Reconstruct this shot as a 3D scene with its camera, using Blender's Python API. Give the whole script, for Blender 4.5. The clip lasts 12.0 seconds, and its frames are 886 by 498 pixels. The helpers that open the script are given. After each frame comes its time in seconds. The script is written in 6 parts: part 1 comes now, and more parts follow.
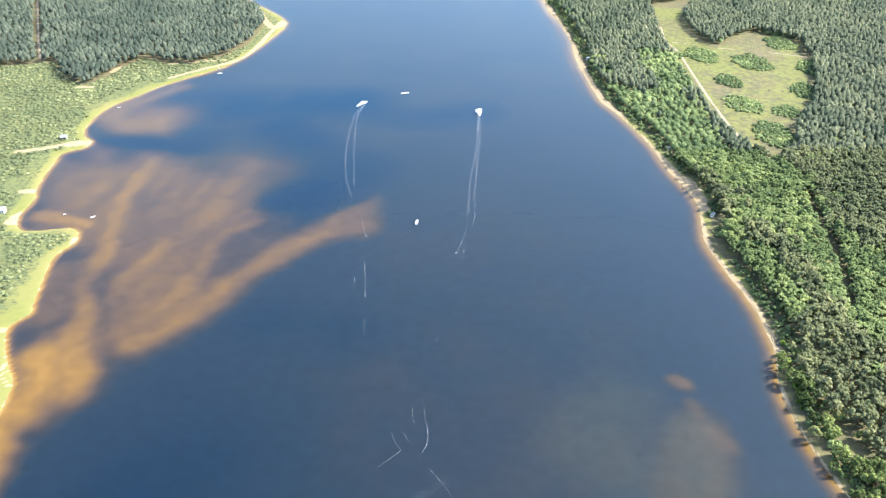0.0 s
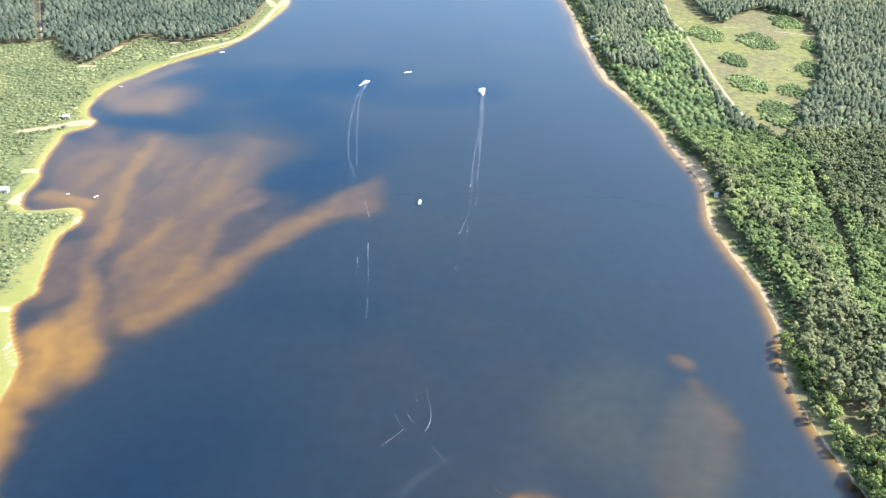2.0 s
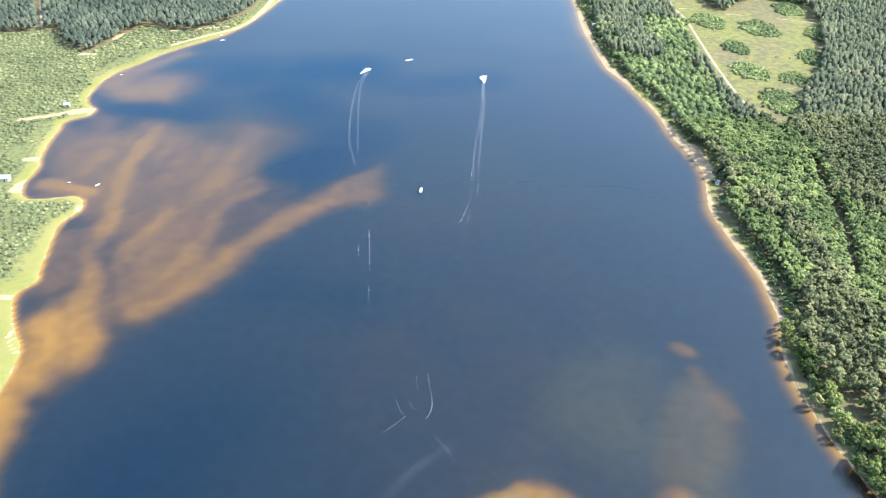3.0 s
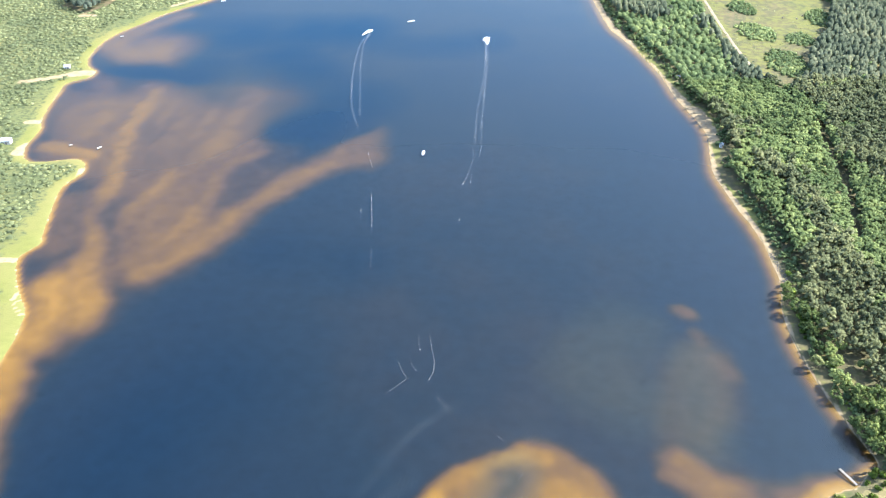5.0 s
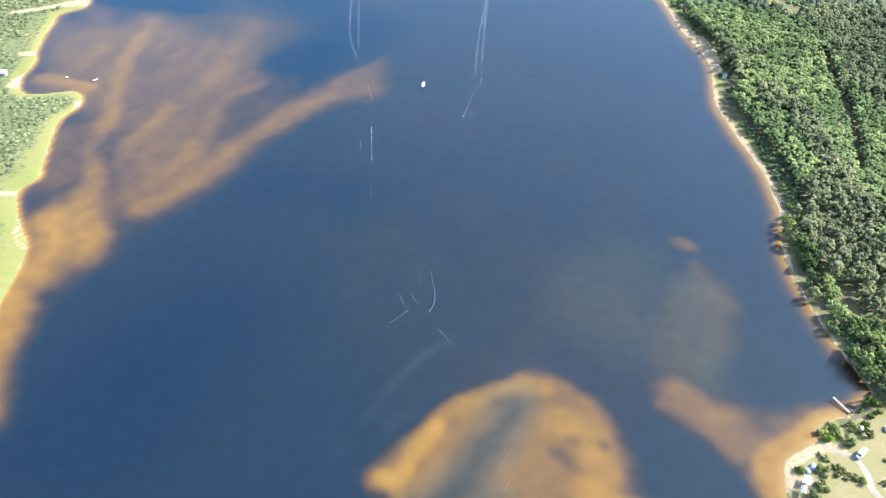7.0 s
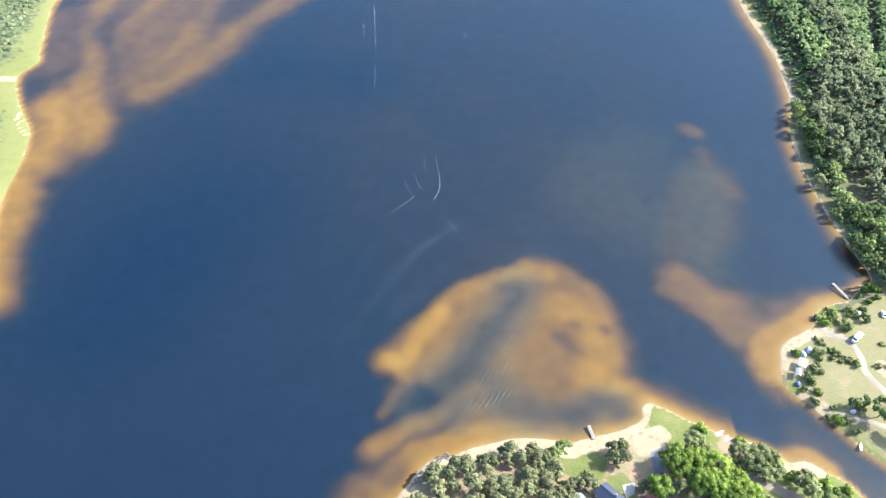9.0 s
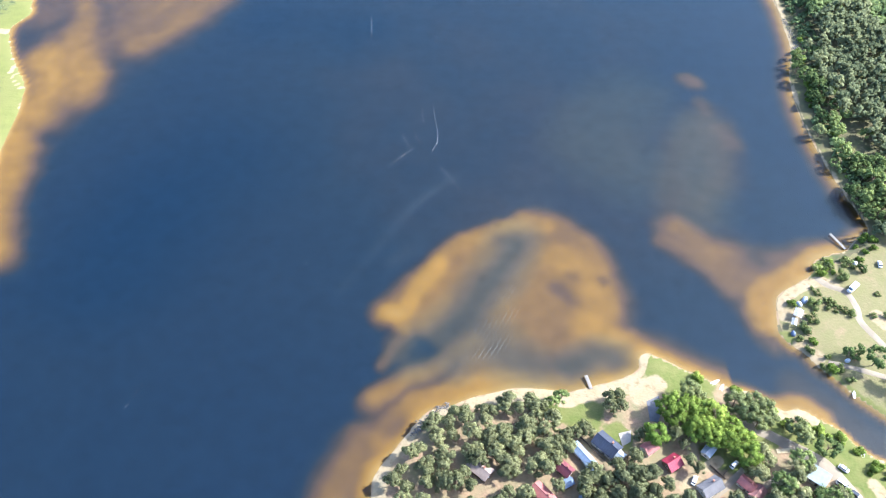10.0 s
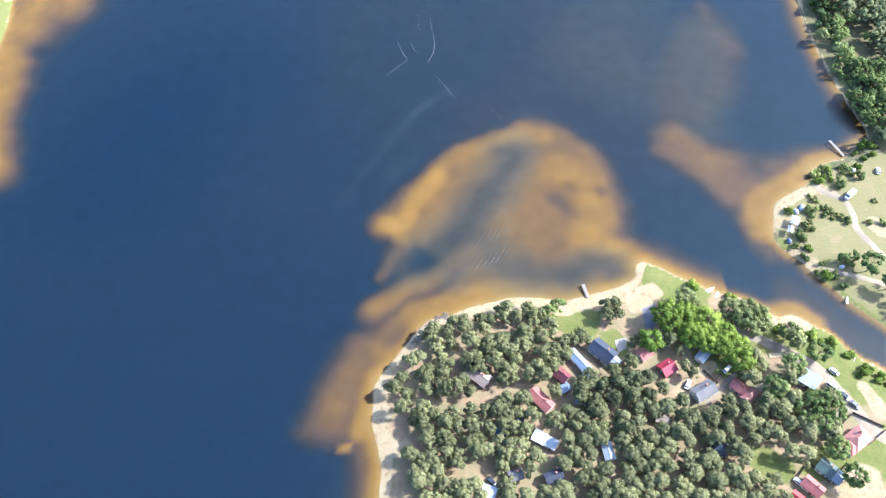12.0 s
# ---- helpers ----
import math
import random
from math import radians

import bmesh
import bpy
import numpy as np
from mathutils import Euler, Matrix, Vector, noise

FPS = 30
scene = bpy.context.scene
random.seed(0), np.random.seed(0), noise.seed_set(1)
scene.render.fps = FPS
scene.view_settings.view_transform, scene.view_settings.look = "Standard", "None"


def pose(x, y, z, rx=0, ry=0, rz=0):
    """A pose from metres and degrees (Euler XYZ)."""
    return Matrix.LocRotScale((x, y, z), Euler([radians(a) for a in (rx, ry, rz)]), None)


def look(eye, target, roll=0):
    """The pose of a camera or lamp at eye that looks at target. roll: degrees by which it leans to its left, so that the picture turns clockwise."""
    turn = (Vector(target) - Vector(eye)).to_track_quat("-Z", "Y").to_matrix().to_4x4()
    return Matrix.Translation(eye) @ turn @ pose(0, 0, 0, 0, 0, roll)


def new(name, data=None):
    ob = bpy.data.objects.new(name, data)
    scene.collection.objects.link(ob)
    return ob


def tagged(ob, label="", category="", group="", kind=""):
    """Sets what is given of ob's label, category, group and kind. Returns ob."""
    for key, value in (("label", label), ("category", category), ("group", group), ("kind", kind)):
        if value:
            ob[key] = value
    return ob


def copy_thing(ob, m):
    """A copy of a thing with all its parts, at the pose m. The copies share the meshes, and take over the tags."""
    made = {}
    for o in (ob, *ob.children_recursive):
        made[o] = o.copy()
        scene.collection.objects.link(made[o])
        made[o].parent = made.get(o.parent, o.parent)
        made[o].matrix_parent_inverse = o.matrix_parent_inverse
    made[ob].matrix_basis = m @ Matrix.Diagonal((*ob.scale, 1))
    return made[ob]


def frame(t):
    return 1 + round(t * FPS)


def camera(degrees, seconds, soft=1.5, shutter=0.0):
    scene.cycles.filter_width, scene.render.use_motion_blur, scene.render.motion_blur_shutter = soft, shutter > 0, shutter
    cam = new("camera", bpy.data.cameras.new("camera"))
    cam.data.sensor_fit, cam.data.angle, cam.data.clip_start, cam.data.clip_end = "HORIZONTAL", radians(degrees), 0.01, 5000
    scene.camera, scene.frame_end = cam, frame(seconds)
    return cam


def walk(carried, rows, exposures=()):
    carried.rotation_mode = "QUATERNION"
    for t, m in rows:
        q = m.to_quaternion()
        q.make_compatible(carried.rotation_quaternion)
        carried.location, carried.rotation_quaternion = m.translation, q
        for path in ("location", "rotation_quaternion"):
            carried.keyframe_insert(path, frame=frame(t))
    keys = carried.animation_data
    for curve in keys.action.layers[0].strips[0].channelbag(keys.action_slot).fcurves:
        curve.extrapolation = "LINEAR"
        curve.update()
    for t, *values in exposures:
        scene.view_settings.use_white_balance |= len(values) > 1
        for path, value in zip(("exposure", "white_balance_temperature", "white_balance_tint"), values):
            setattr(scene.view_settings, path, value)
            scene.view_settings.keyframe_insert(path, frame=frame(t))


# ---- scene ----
# The camera hovers over the river mouth and tips slowly down.
# rows: seconds, eye x y z, yaw, pitch, roll
ROWS = [
    (0, -0.42, 1.00, 319.84, 0.00, -30.00, 0.30),
    (0.5, -0.57, 1.23, 319.65, 0.02, -30.22, 0.30),
    (1, -0.67, 1.22, 319.62, 0.08, -30.54, 0.28),
    (1.5, -0.53, 1.11, 319.55, 0.17, -30.94, 0.25),
    (2, -0.31, 1.06, 319.50, 0.24, -31.31, 0.22),
    (2.5, -0.21, 0.83, 319.48, 0.29, -31.69, 0.18),
    (3, -0.27, 0.69, 319.57, 0.33, -32.08, 0.14),
    (5, 0.42, 0.07, 319.36, 0.59, -34.49, -0.01),
    (5.5, 0.47, -0.15, 319.30, 0.64, -35.56, -0.05),
    (6, 0.50, -0.36, 319.31, 0.64, -36.57, -0.08),
    (6.5, 0.43, -0.52, 319.28, 0.60, -37.49, -0.11),
    (8.5, 0.02, -1.19, 319.94, 0.88, -44.66, -0.32),
    (9, 0.00, -1.13, 320.42, 1.05, -46.40, -0.41),
    (9.5, 0.08, -1.30, 320.82, 1.02, -48.00, -0.51),
    (10, 0.30, -1.64, 321.13, 0.99, -49.56, -0.64),
    (10.5, 0.45, -1.82, 321.25, 0.85, -51.06, -0.79),
    (11, 0.64, -2.06, 321.38, 0.84, -52.53, -0.96),
    (11.5, 1.10, -2.33, 321.61, 1.06, -53.89, -1.14),
    (12, 1.73, -2.67, 321.88, 1.28, -55.34, -1.54),
]


def aimed(x, y, z, yaw, pitch, roll):
    a, b = radians(yaw), radians(pitch)
    ahead = Vector((-math.sin(a) * math.cos(b), math.cos(a) * math.cos(b), math.sin(b)))
    eye = Vector((x, y, z))
    return look(eye, eye + 100 * ahead, roll)


cam = camera(54.15, 12.0, soft=1.1)
walk(cam, [(t, aimed(*row)) for t, *row in ROWS], exposures=[(0.0, 2.06, 6080, 10.5), (5.0, 2.06, 5900, 10.5), (8.5, 2.03, 5560, 11), (12.0, 2.0, 5320, 12)])

# ---- light ----
SUN_UP, SUN_TURN = 40.0, 79.0
world = bpy.data.worlds.new("sky")
scene.world = world
world.use_nodes = True
wt = world.node_tree
wt.nodes.clear()
sky = wt.nodes.new("ShaderNodeTexSky")
sky.sky_type, sky.sun_disc = "NISHITA", False
sky.sun_elevation, sky.sun_rotation = radians(SUN_UP), radians(SUN_TURN)
sky.air_density, sky.dust_density, sky.ozone_density = 1.0, 2.5, 1.0
back = wt.nodes.new("ShaderNodeBackground")
back.inputs["Strength"].default_value = 0.15
out = wt.nodes.new("ShaderNodeOutputWorld")
wt.links.new(sky.outputs[0], back.inputs[0])
wt.links.new(back.outputs[0], out.inputs[0])
sun = new("sun", bpy.data.lights.new("sun", "SUN"))
sun.data.energy, sun.data.angle, sun.data.color = 4.2, radians(0.6), (1.0, 0.925, 0.795)
sun.matrix_world = look(
    Vector((600 * math.sin(radians(SUN_TURN)), 600 * math.cos(radians(SUN_TURN)), 600 * math.tan(radians(SUN_UP)))), Vector((0, 0, 0))
)


# ---- the plan, in metres ----
# shores, from north to south
EAST_BANK = [(20, 4800), (90, 2600), (130, 1600), (146, 1246), (153, 1183), (159, 1090), (156, 1009), (160, 919), (164, 866), (176, 826), (186, 781), (193, 741), (196, 697), (202, 663), (206, 632), (201, 598), (196, 571), (197, 548), (200, 518), (204, 496), (206, 473), (205, 450), (204, 433), (199, 413), (196, 401), (194, 383), (194, 363), (195, 350), (197, 330), (200, 313), (203, 298), (206, 285), (199, 280), (191, 271), (182, 268), (174, 264), (170, 256), (158, 249), (151, 244), (148, 234)]
EAST_BANK += [(147, 225), (148, 219), (155, 211), (159, 204), (165, 198), (171, 190), (178, 183), (183, 178), (215, 150), (300, 90), (420, 60), (900, 20), (4800, -200)]
SOUTH_BANK = [(4800, -260), (900, -30), (420, 10), (290, 60), (205, 128), (177, 158), (172, 161), (165, 168), (160, 175), (151, 181), (145, 184), (139, 183), (134, 187), (127, 192), (118, 195), (109, 199), (100, 204), (92, 209), (85, 212), (82, 209), (81, 203), (72, 198), (65, 196), (57, 194), (47, 192), (40, 193), (33, 194), (23, 193), (10, 189), (-2, 185), (-10, 182), (-17, 174), (-23, 166), (-27, 159), (-31, 151), (-31, 138), (-29, 126), (-27, 117), (-27, 106), (-26, 90), (-30, 40), (-60, -100), (-200, -600), (-300, -4800)]
WEST_BANK = [(-900, 4800), (-700, 2400), (-460, 1560), (-287, 1282), (-254, 1235), (-212, 1162), (-220, 1089), (-235, 1018), (-253, 975), (-268, 954), (-292, 927), (-310, 903), (-324, 876), (-339, 850), (-347, 822), (-347, 788), (-341, 767), (-329, 754), (-330, 738), (-346, 725), (-345, 706), (-344, 684), (-339, 651), (-333, 631), (-333, 602), (-320, 580), (-284, 584), (-274, 563), (-281, 542), (-277, 511), (-271, 479), (-268, 469), (-275, 456), (-274, 444), (-263, 420), (-251, 401), (-247, 387), (-245, 367), (-245, 353), (-243, 331), (-238, 290), (-250, 200), (-300, 60), (-420, -400), (-700, -4800)]
# sand shoals: half width, how shallow, line
SHOALS = [
    (7.5, 0.74, [(-31, 235), (-24.5, 236), (-21, 240), (-13.6, 249.4), (-4, 263)]),
    (6, 0.60, [(-25, 232), (-22, 227)]),
    (7.5, 0.60, [(-3, 266), (15, 283), (36, 291), (47, 288)]),
    (4, 0.38, [(-23, 221), (-28, 214), (-33, 206)]),
    (15, 0.58, [(52, 268), (62, 254), (68, 238)]),
    (10, 0.66, [(60, 228), (70, 223), (77, 219), (82, 212)]),
    (9, 0.70, [(-2, 190), (20, 196), (40, 196), (65, 196)]),
    (7, 0.62, [(-30, 170), (-24, 180), (-9, 190)]),
    (7, 0.60, [(-34.7, 188.4), (-20.3, 197.8), (-5, 206.5), (8.5, 220)]),
]
SHOALS += [
    (9, 0.44, [(-47, 138), (-45, 153), (-38, 170)]),
    (6, 0.72, [(-33, 158), (-34, 145), (-34, 132)]),
    (5, 0.66, [(86, 207), (101, 199), (120, 191)]),
    (6, 0.75, [(135, 187), (146, 188), (154, 182)]),
    (6.5, 0.72, [(141.3, 229.6), (143.6, 240.9), (150.6, 249.1), (165, 260.2), (183.8, 271.3)]),
    (7, 0.42, [(103.9, 278.8), (119, 265.7), (133, 247)]),
    (7, 0.37, [(135.9, 405.1), (140.3, 400.9)]),
    (6, 0.27, [(139.9, 385.2), (144.1, 375.2)]),
    (9, 0.27, [(148.6, 360.8), (151.4, 347)]),
    (2.2, 0.72, [(-40.8, 124.8), (-38.2, 125.2)]),
    (10, 0.34, [(-23, 216), (-13, 211), (-16, 203)]),
    (11, 0.20, [(146, 198), (165, 178), (196, 146)]),
    (130, 0.13, [(58, 312), (28, 474), (23, 572)]),
]
WEST_SHOALS = [
    (15, 0.44, [(-92, 576), (-111, 560), (-131, 533), (-150, 507)]),
    (15, 0.48, [(-150, 507), (-165, 474), (-179, 456), (-195, 441)]),
    (11, 0.44, [(-152, 594), (-170, 561), (-177, 507), (-191, 472), (-204, 450)]),
    (12, 0.55, [(-268, 680), (-259, 621), (-250, 562), (-245, 506), (-234, 465)]),
    (15, 0.62, [(-237, 478), (-230, 435), (-218, 407), (-219, 391)]),
    (9, 0.48, [(-208, 562), (-219, 529), (-221, 485)]),
    (32, 0.45, [(-283, 827), (-294, 789), (-321, 804)]),
    (12, 0.5, [(-258, 710), (-259, 658)]),
]
WEST_SHOALS += [
    (20, 0.40, [(-325, 770), (-308, 715), (-292, 660)]),
    (16, 0.42, [(-333, 830), (-318, 868), (-290, 905)]),
    (18, 0.7, [(-245, 423), (-237, 396), (-238, 376)]),
    (11, 0.64, [(-320, 611), (-298, 599), (-277, 590)]),
    (14, 0.7, [(-242, 355), (-235, 314), (-228, 269)]),
]
# deeper hollows in the shoals: half width, by how much, line
HOLLOWS = [
    (7, 0.26, [(-14.4, 213.5), (-5.5, 221.7), (8.8, 235.9), (22.6, 259.2), (30.1, 275)]),
    (8, 0.17, [(0.8, 210.9), (13.7, 223.1), (23.4, 210.7), (35.5, 201.6)]),
    (3, 0.16, [(56.7, 255.3), (58.7, 253.3)]),
    (3.2, 0.18, [(48.8, 249.3), (52.8, 246.2), (56.6, 241.2)]),
    (2.2, 0.18, [(72, 252.8), (73.1, 250.7)]),
    (6.5, 0.20, [(50.6, 204.4), (65.4, 211.5), (72.2, 209.6)]),
    (4, 0.14, [(19.6, 282.5), (21.7, 281)]),
    (5, 0.20, [(-26.1, 174.5), (-24.3, 176.7)]),
    (5, 0.16, [(145.8, 264.7), (149.3, 261.8)]),
    (16, 0.1, [(-227, 465), (-243, 521)]),
    (9, 0.14, [(-258, 446), (-243, 465)]),
    (12, 0.3, [(-237, 739), (-312, 761), (-344, 789)]),
    (18, 0.25, [(-142, 638), (-106, 649), (-87, 644)]),
    (10, 0.2, [(-284, 541), (-273, 545)]),
]
# broad washes of sand: how shallow, soft edge, grain of the veins, ring
WASHES = [
    (0.53, 7, 0.07, [(-39, 239.7), (-25.7, 252.9), (-1.6, 272.9), (15.2, 288.1), (35.4, 300), (53.8, 298.2), (68.2, 285.5), (76.3, 270.8), (80.4, 258.5), (81, 239), (81.6, 222.4), (84.9, 212.5), (73.7, 189.7), (44.1, 184.4), (12.7, 184.7), (-6.6, 176.5), (-25.6, 174), (-16.4, 190.5), (-1.7, 204.9), (-13.2, 220.2), (-21, 225)]),
    (0.46, 8, 0.07, [(-31.5, 187.3), (-42.5, 176.8), (-50.2, 167.5), (-56, 152), (-58.7, 134.1), (-56.1, 126.6), (-31.7, 126), (-30.2, 138.3), (-29.6, 155.6), (-18.4, 171.2), (-4.2, 184.8), (12.9, 193.1), (-14.1, 196.3)]),
    (0.45, 11, 0.07, [(99.3, 290), (100.8, 280.3), (117.2, 262.9), (133, 239.7), (136.5, 224.9), (146.7, 213.7), (160.9, 254.1), (193.6, 277.6), (177.3, 277.8), (153.9, 270.9), (138.8, 277.2), (127, 288.5), (112, 300.1)]),
]
WASHES += [
    (0.235, 17, 0.05, [(99.4, 290.7), (99.3, 322.1), (120, 374.1), (140.5, 385.5), (159.3, 368.8), (157.5, 329.5), (139.2, 294), (144.6, 279), (124.2, 288.5)]),
    (0.13, 9, 0.03, [(102.5, 312.8), (71.8, 320.6), (44.1, 341.7), (42.3, 360), (70.5, 389.8), (111.7, 400.6), (133.9, 395.5), (113.4, 355.9)]),
    (0.42, 26, 0.12, [(-239, 301), (-237, 351), (-229, 377), (-215, 387), (-199, 432), (-176, 453), (-162, 471), (-149, 500), (-159, 518), (-170, 524), (-162, 563), (-147, 603), (-140, 643), (-154, 681), (-144, 711), (-183, 727), (-191, 692), (-231, 712), (-253, 739), (-284, 738), (-287, 722), (-325, 721), (-355, 721), (-342, 646), (-313, 561), (-269, 440), (-267, 376)]),
]
WASHES += [
    (0.27, 45, 0.07, [(-247, 301), (-234, 344), (-214, 384), (-197, 426), (-173, 447), (-147, 493), (-122, 526), (-103, 563), (-126, 659), (-122, 711), (-166, 749), (-242, 735), (-272, 790), (-327, 789), (-355, 721), (-342, 646), (-313, 561), (-269, 440), (-267, 376)]),
    (0.41, 17, 0.08, [(-161, 466), (-149, 502), (-127, 530), (-94, 557), (-56, 574), (-48, 604), (-55, 649), (-84, 620), (-122, 576), (-144, 534), (-158, 515)]),
]
WASHES += [
    (0.44, 24, 0.14, [(-360, 774), (-363, 842), (-341, 884), (-296, 873), (-261, 804), (-258, 757), (-294, 771), (-315, 768), (-331, 738)]),
]
# greenish silt over the bed: half width, line
SILT = [
    (15, [(133.2, 360.2), (129.7, 329.9), (129.3, 301.8)]),
    (13, [(-15.6, 211.1), (-5.5, 221.7), (8.8, 235.9), (22.6, 259.2), (30.2, 278.7)]),
    (13, [(0.8, 210.9), (13.7, 223.1), (23.4, 210.7), (35.5, 201.6)]),
    (9, [(50.5, 203.5), (65.4, 211.5), (72.3, 210.2)]),
    (26, [(96.6, 329.2), (78.6, 351), (99.2, 384.9)]),
]
# patches where the water's gloss colour is set darker and bluer: half width, line
MUTED = [
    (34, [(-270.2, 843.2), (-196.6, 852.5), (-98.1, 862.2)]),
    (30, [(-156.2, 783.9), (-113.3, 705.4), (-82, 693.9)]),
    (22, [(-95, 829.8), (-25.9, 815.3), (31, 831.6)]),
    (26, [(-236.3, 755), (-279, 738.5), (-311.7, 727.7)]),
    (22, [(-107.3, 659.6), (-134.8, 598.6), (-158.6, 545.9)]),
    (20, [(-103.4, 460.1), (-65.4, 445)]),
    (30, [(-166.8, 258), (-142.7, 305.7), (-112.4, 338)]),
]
# bare sand: half width, line
SAND = [
    (3.5, [(92.2, 148), (96.8, 149.7)]),
    (2.5, [(102.5, 156.7), (106.7, 159.8)]),
    (2.5, [(96.3, 167.1), (97, 162.4)]),
    (2.5, [(84, 210), (81, 201)]),
    (4, [(79, 194), (64, 193), (49, 188), (40, 190)]),
    (5, [(40, 191), (23, 191), (10, 188)]),
    (2, [(-2, 183), (-14, 175), (-19, 167)]),
    (3.5, [(-24, 165), (-28, 157), (-29, 148)]),
    (4, [(-29, 148), (-28, 136), (-26, 128), (-18, 125)]),
    (3, [(-26, 126), (-26, 115), (-26, 106)]),
    (5, [(87, 195), (80, 190)]),
    (3, [(138, 181), (145, 182), (150, 179)]),
    (3, [(152, 240), (158, 246), (171, 252), (178, 249)]),
    (4, [(150, 233), (157, 231)]),
    (4, [(192.8, 230.6), (195.5, 226.8)]),
    (2.5, [(159.2, 246.7), (166.9, 251.3), (173.8, 250.5)]),
    (3, [(165.8, 149.7), (167.8, 145.5), (169.3, 138.2)]),
    (7, [(148.7, 107.1), (155.8, 110.1)]),
    (2.2, [(78.5, 197.7), (82.2, 195.4)]),
    (5, [(154, 214), (158, 210)]),
]
FAR_SAND = [
    (7, [(206, 674), (208, 647), (207, 622)]),
    (5, [(186, 774), (193, 728), (201, 686)]),
    (5, [(157, 1116), (162, 901), (178, 818)]),
    (6, [(147, 1252), (156, 1078)]),
    (2.2, [(198, 546), (203, 515), (207, 483)]),
    (3, [(-219, 1168), (-235, 1020), (-255, 983)]),
    (2.5, [(-255, 983), (-306, 930)]),
    (5, [(-212, 1162), (-228, 1135), (-271, 1244)]),
    (6, [(-327, 750), (-348, 743)]),
    (3.5, [(-348, 743), (-365, 733), (-387, 724)]),
    (5, [(-314, 616), (-332, 606), (-335, 592)]),
    (4, [(-348, 644), (-336, 648)]),
]
FAR_SAND += [
    (4, [(-275, 566), (-272, 553)]),
    (3, [(-287, 448), (-274, 450)]),
    (1, [(-259, 420), (-262, 409), (-250, 393)]),
    (3.5, [(-395, 898), (-381, 898)]),
    (3.5, [(-375, 949), (-372, 965)]),
    (2, [(-319, 978), (-257, 996)]),
]
REEDS = [
    (5, [(198, 546), (204, 517), (208, 487)]),
    (5, [(209, 677), (212, 642), (203, 593)]),
    (4, [(179, 826), (199, 734), (206, 674)]),
]
# open ground among the trees: half width, line
CLEARINGS = [
    (4, [(-4, 143), (12, 144), (19, 148), (30, 149)]),
    (3.5, [(4, 163), (11, 167), (17, 176), (27, 175)]),
    (7, [(92, 150), (97, 148)]),
    (5, [(104, 160), (110, 156)]),
    (8, [(51, 179), (62, 174), (72, 173)]),
    (7, [(49, 184), (53, 181)]),
    (6, [(69, 168), (61, 161)]),
    (6, [(86, 173), (98, 173)]),
    (6, [(97, 170), (97, 162)]),
    (4, [(101, 143), (116, 156)]),
    (4, [(121, 147), (131, 153)]),
    (9, [(151, 116), (159, 123), (168, 123)]),
    (9, [(153, 108), (161, 105)]),
]
CLEARINGS += [
    (5, [(138, 116), (149, 123), (162, 133)]),
    (3, [(128, 129), (136, 125)]),
    (6, [(118, 119), (124, 115)]),
    (5, [(30, 110), (39, 117)]),
    (5, [(22, 114), (13, 108)]),
    (3, [(34, 131), (42, 139), (46, 143)]),
    (4, [(-17, 125), (-13, 124)]),
    (2, [(85, 121), (93, 114)]),
    (4, [(7, 113), (11, 114)]),
]
GRASS = [
    (9, [(88, 204), (94, 198), (104, 197)]),
    (8, [(46, 184), (56, 180)]),
    (6, [(150, 175), (159, 171), (165, 162)]),
    (5, [(165, 162), (172, 156), (180, 148), (196, 134)]),
    (7, [(125, 173), (138, 172)]),
    (7, [(146, 167), (156, 159), (164, 149)]),
    (5, [(104, 162), (114, 158)]),
    (4, [(86, 207), (84, 201)]),
    (6, [(170, 159), (175, 149)]),
    (10, [(155, 116), (168, 123)]),
    (6, [(119, 119), (125, 115)]),
    (5, [(110, 160), (115, 162)]),
    (5, [(67, 172), (69, 169)]),
    (5, [(138, 116), (146, 122)]),
    (3.6, [(153.5, 240.8), (154.6, 240.1)]),
    (2.4, [(150.6, 231.1), (151.2, 230.4)]),
    (2.6, [(149.1, 221), (151.3, 217)]),
    (6, [(160.3, 118.5), (165.3, 119.6)]),
    (2.5, [(67.6, 189.5), (76.4, 192.6)]),
    (6, [(172, 257), (178, 268)]),
    (5, [(155, 206), (174, 183), (183, 175)]),
]
# sandy tracks: half width, line
TRACKS = [
    (2.6, [(120, 178), (129, 172), (141, 164), (150, 157), (158, 143), (164, 132), (174, 123)]),
    (1.3, [(101, 143), (116, 156)]),
    (1.3, [(87, 172), (91.8, 172.8), (96.9, 173.5)]),
    (0.9, [(121.6, 147.8), (125.9, 149.7), (130, 151.9)]),
    (1.2, [(119.7, 176.9), (124.6, 175.5), (127.3, 173.5)]),
    (1.3, [(141, 132), (152, 138), (158, 141)]),
    (1.3, [(120, 147), (133, 155)]),
    (1.5, [(171.5, 254), (176, 248.8), (182.4, 245.1), (184.6, 236.5), (184, 228.5), (188.3, 219.1), (192.8, 211.1), (198.5, 203)]),
    (1.2, [(164, 207), (176, 203), (194, 196)]),
    (1.5, [(286, 1144), (279, 1080), (284, 1034), (281, 940), (279, 859), (279, 797), (281, 762)]),
    (1, [(286, 1073), (304, 1071)]),
    (1, [(337, 1050), (357, 1046)]),
]
TRACKS += [
    (1.1, [(394, 1033), (436, 1016)]),
    (1.3, [(-600, 1292), (-522, 1103), (-473, 988)]),
]
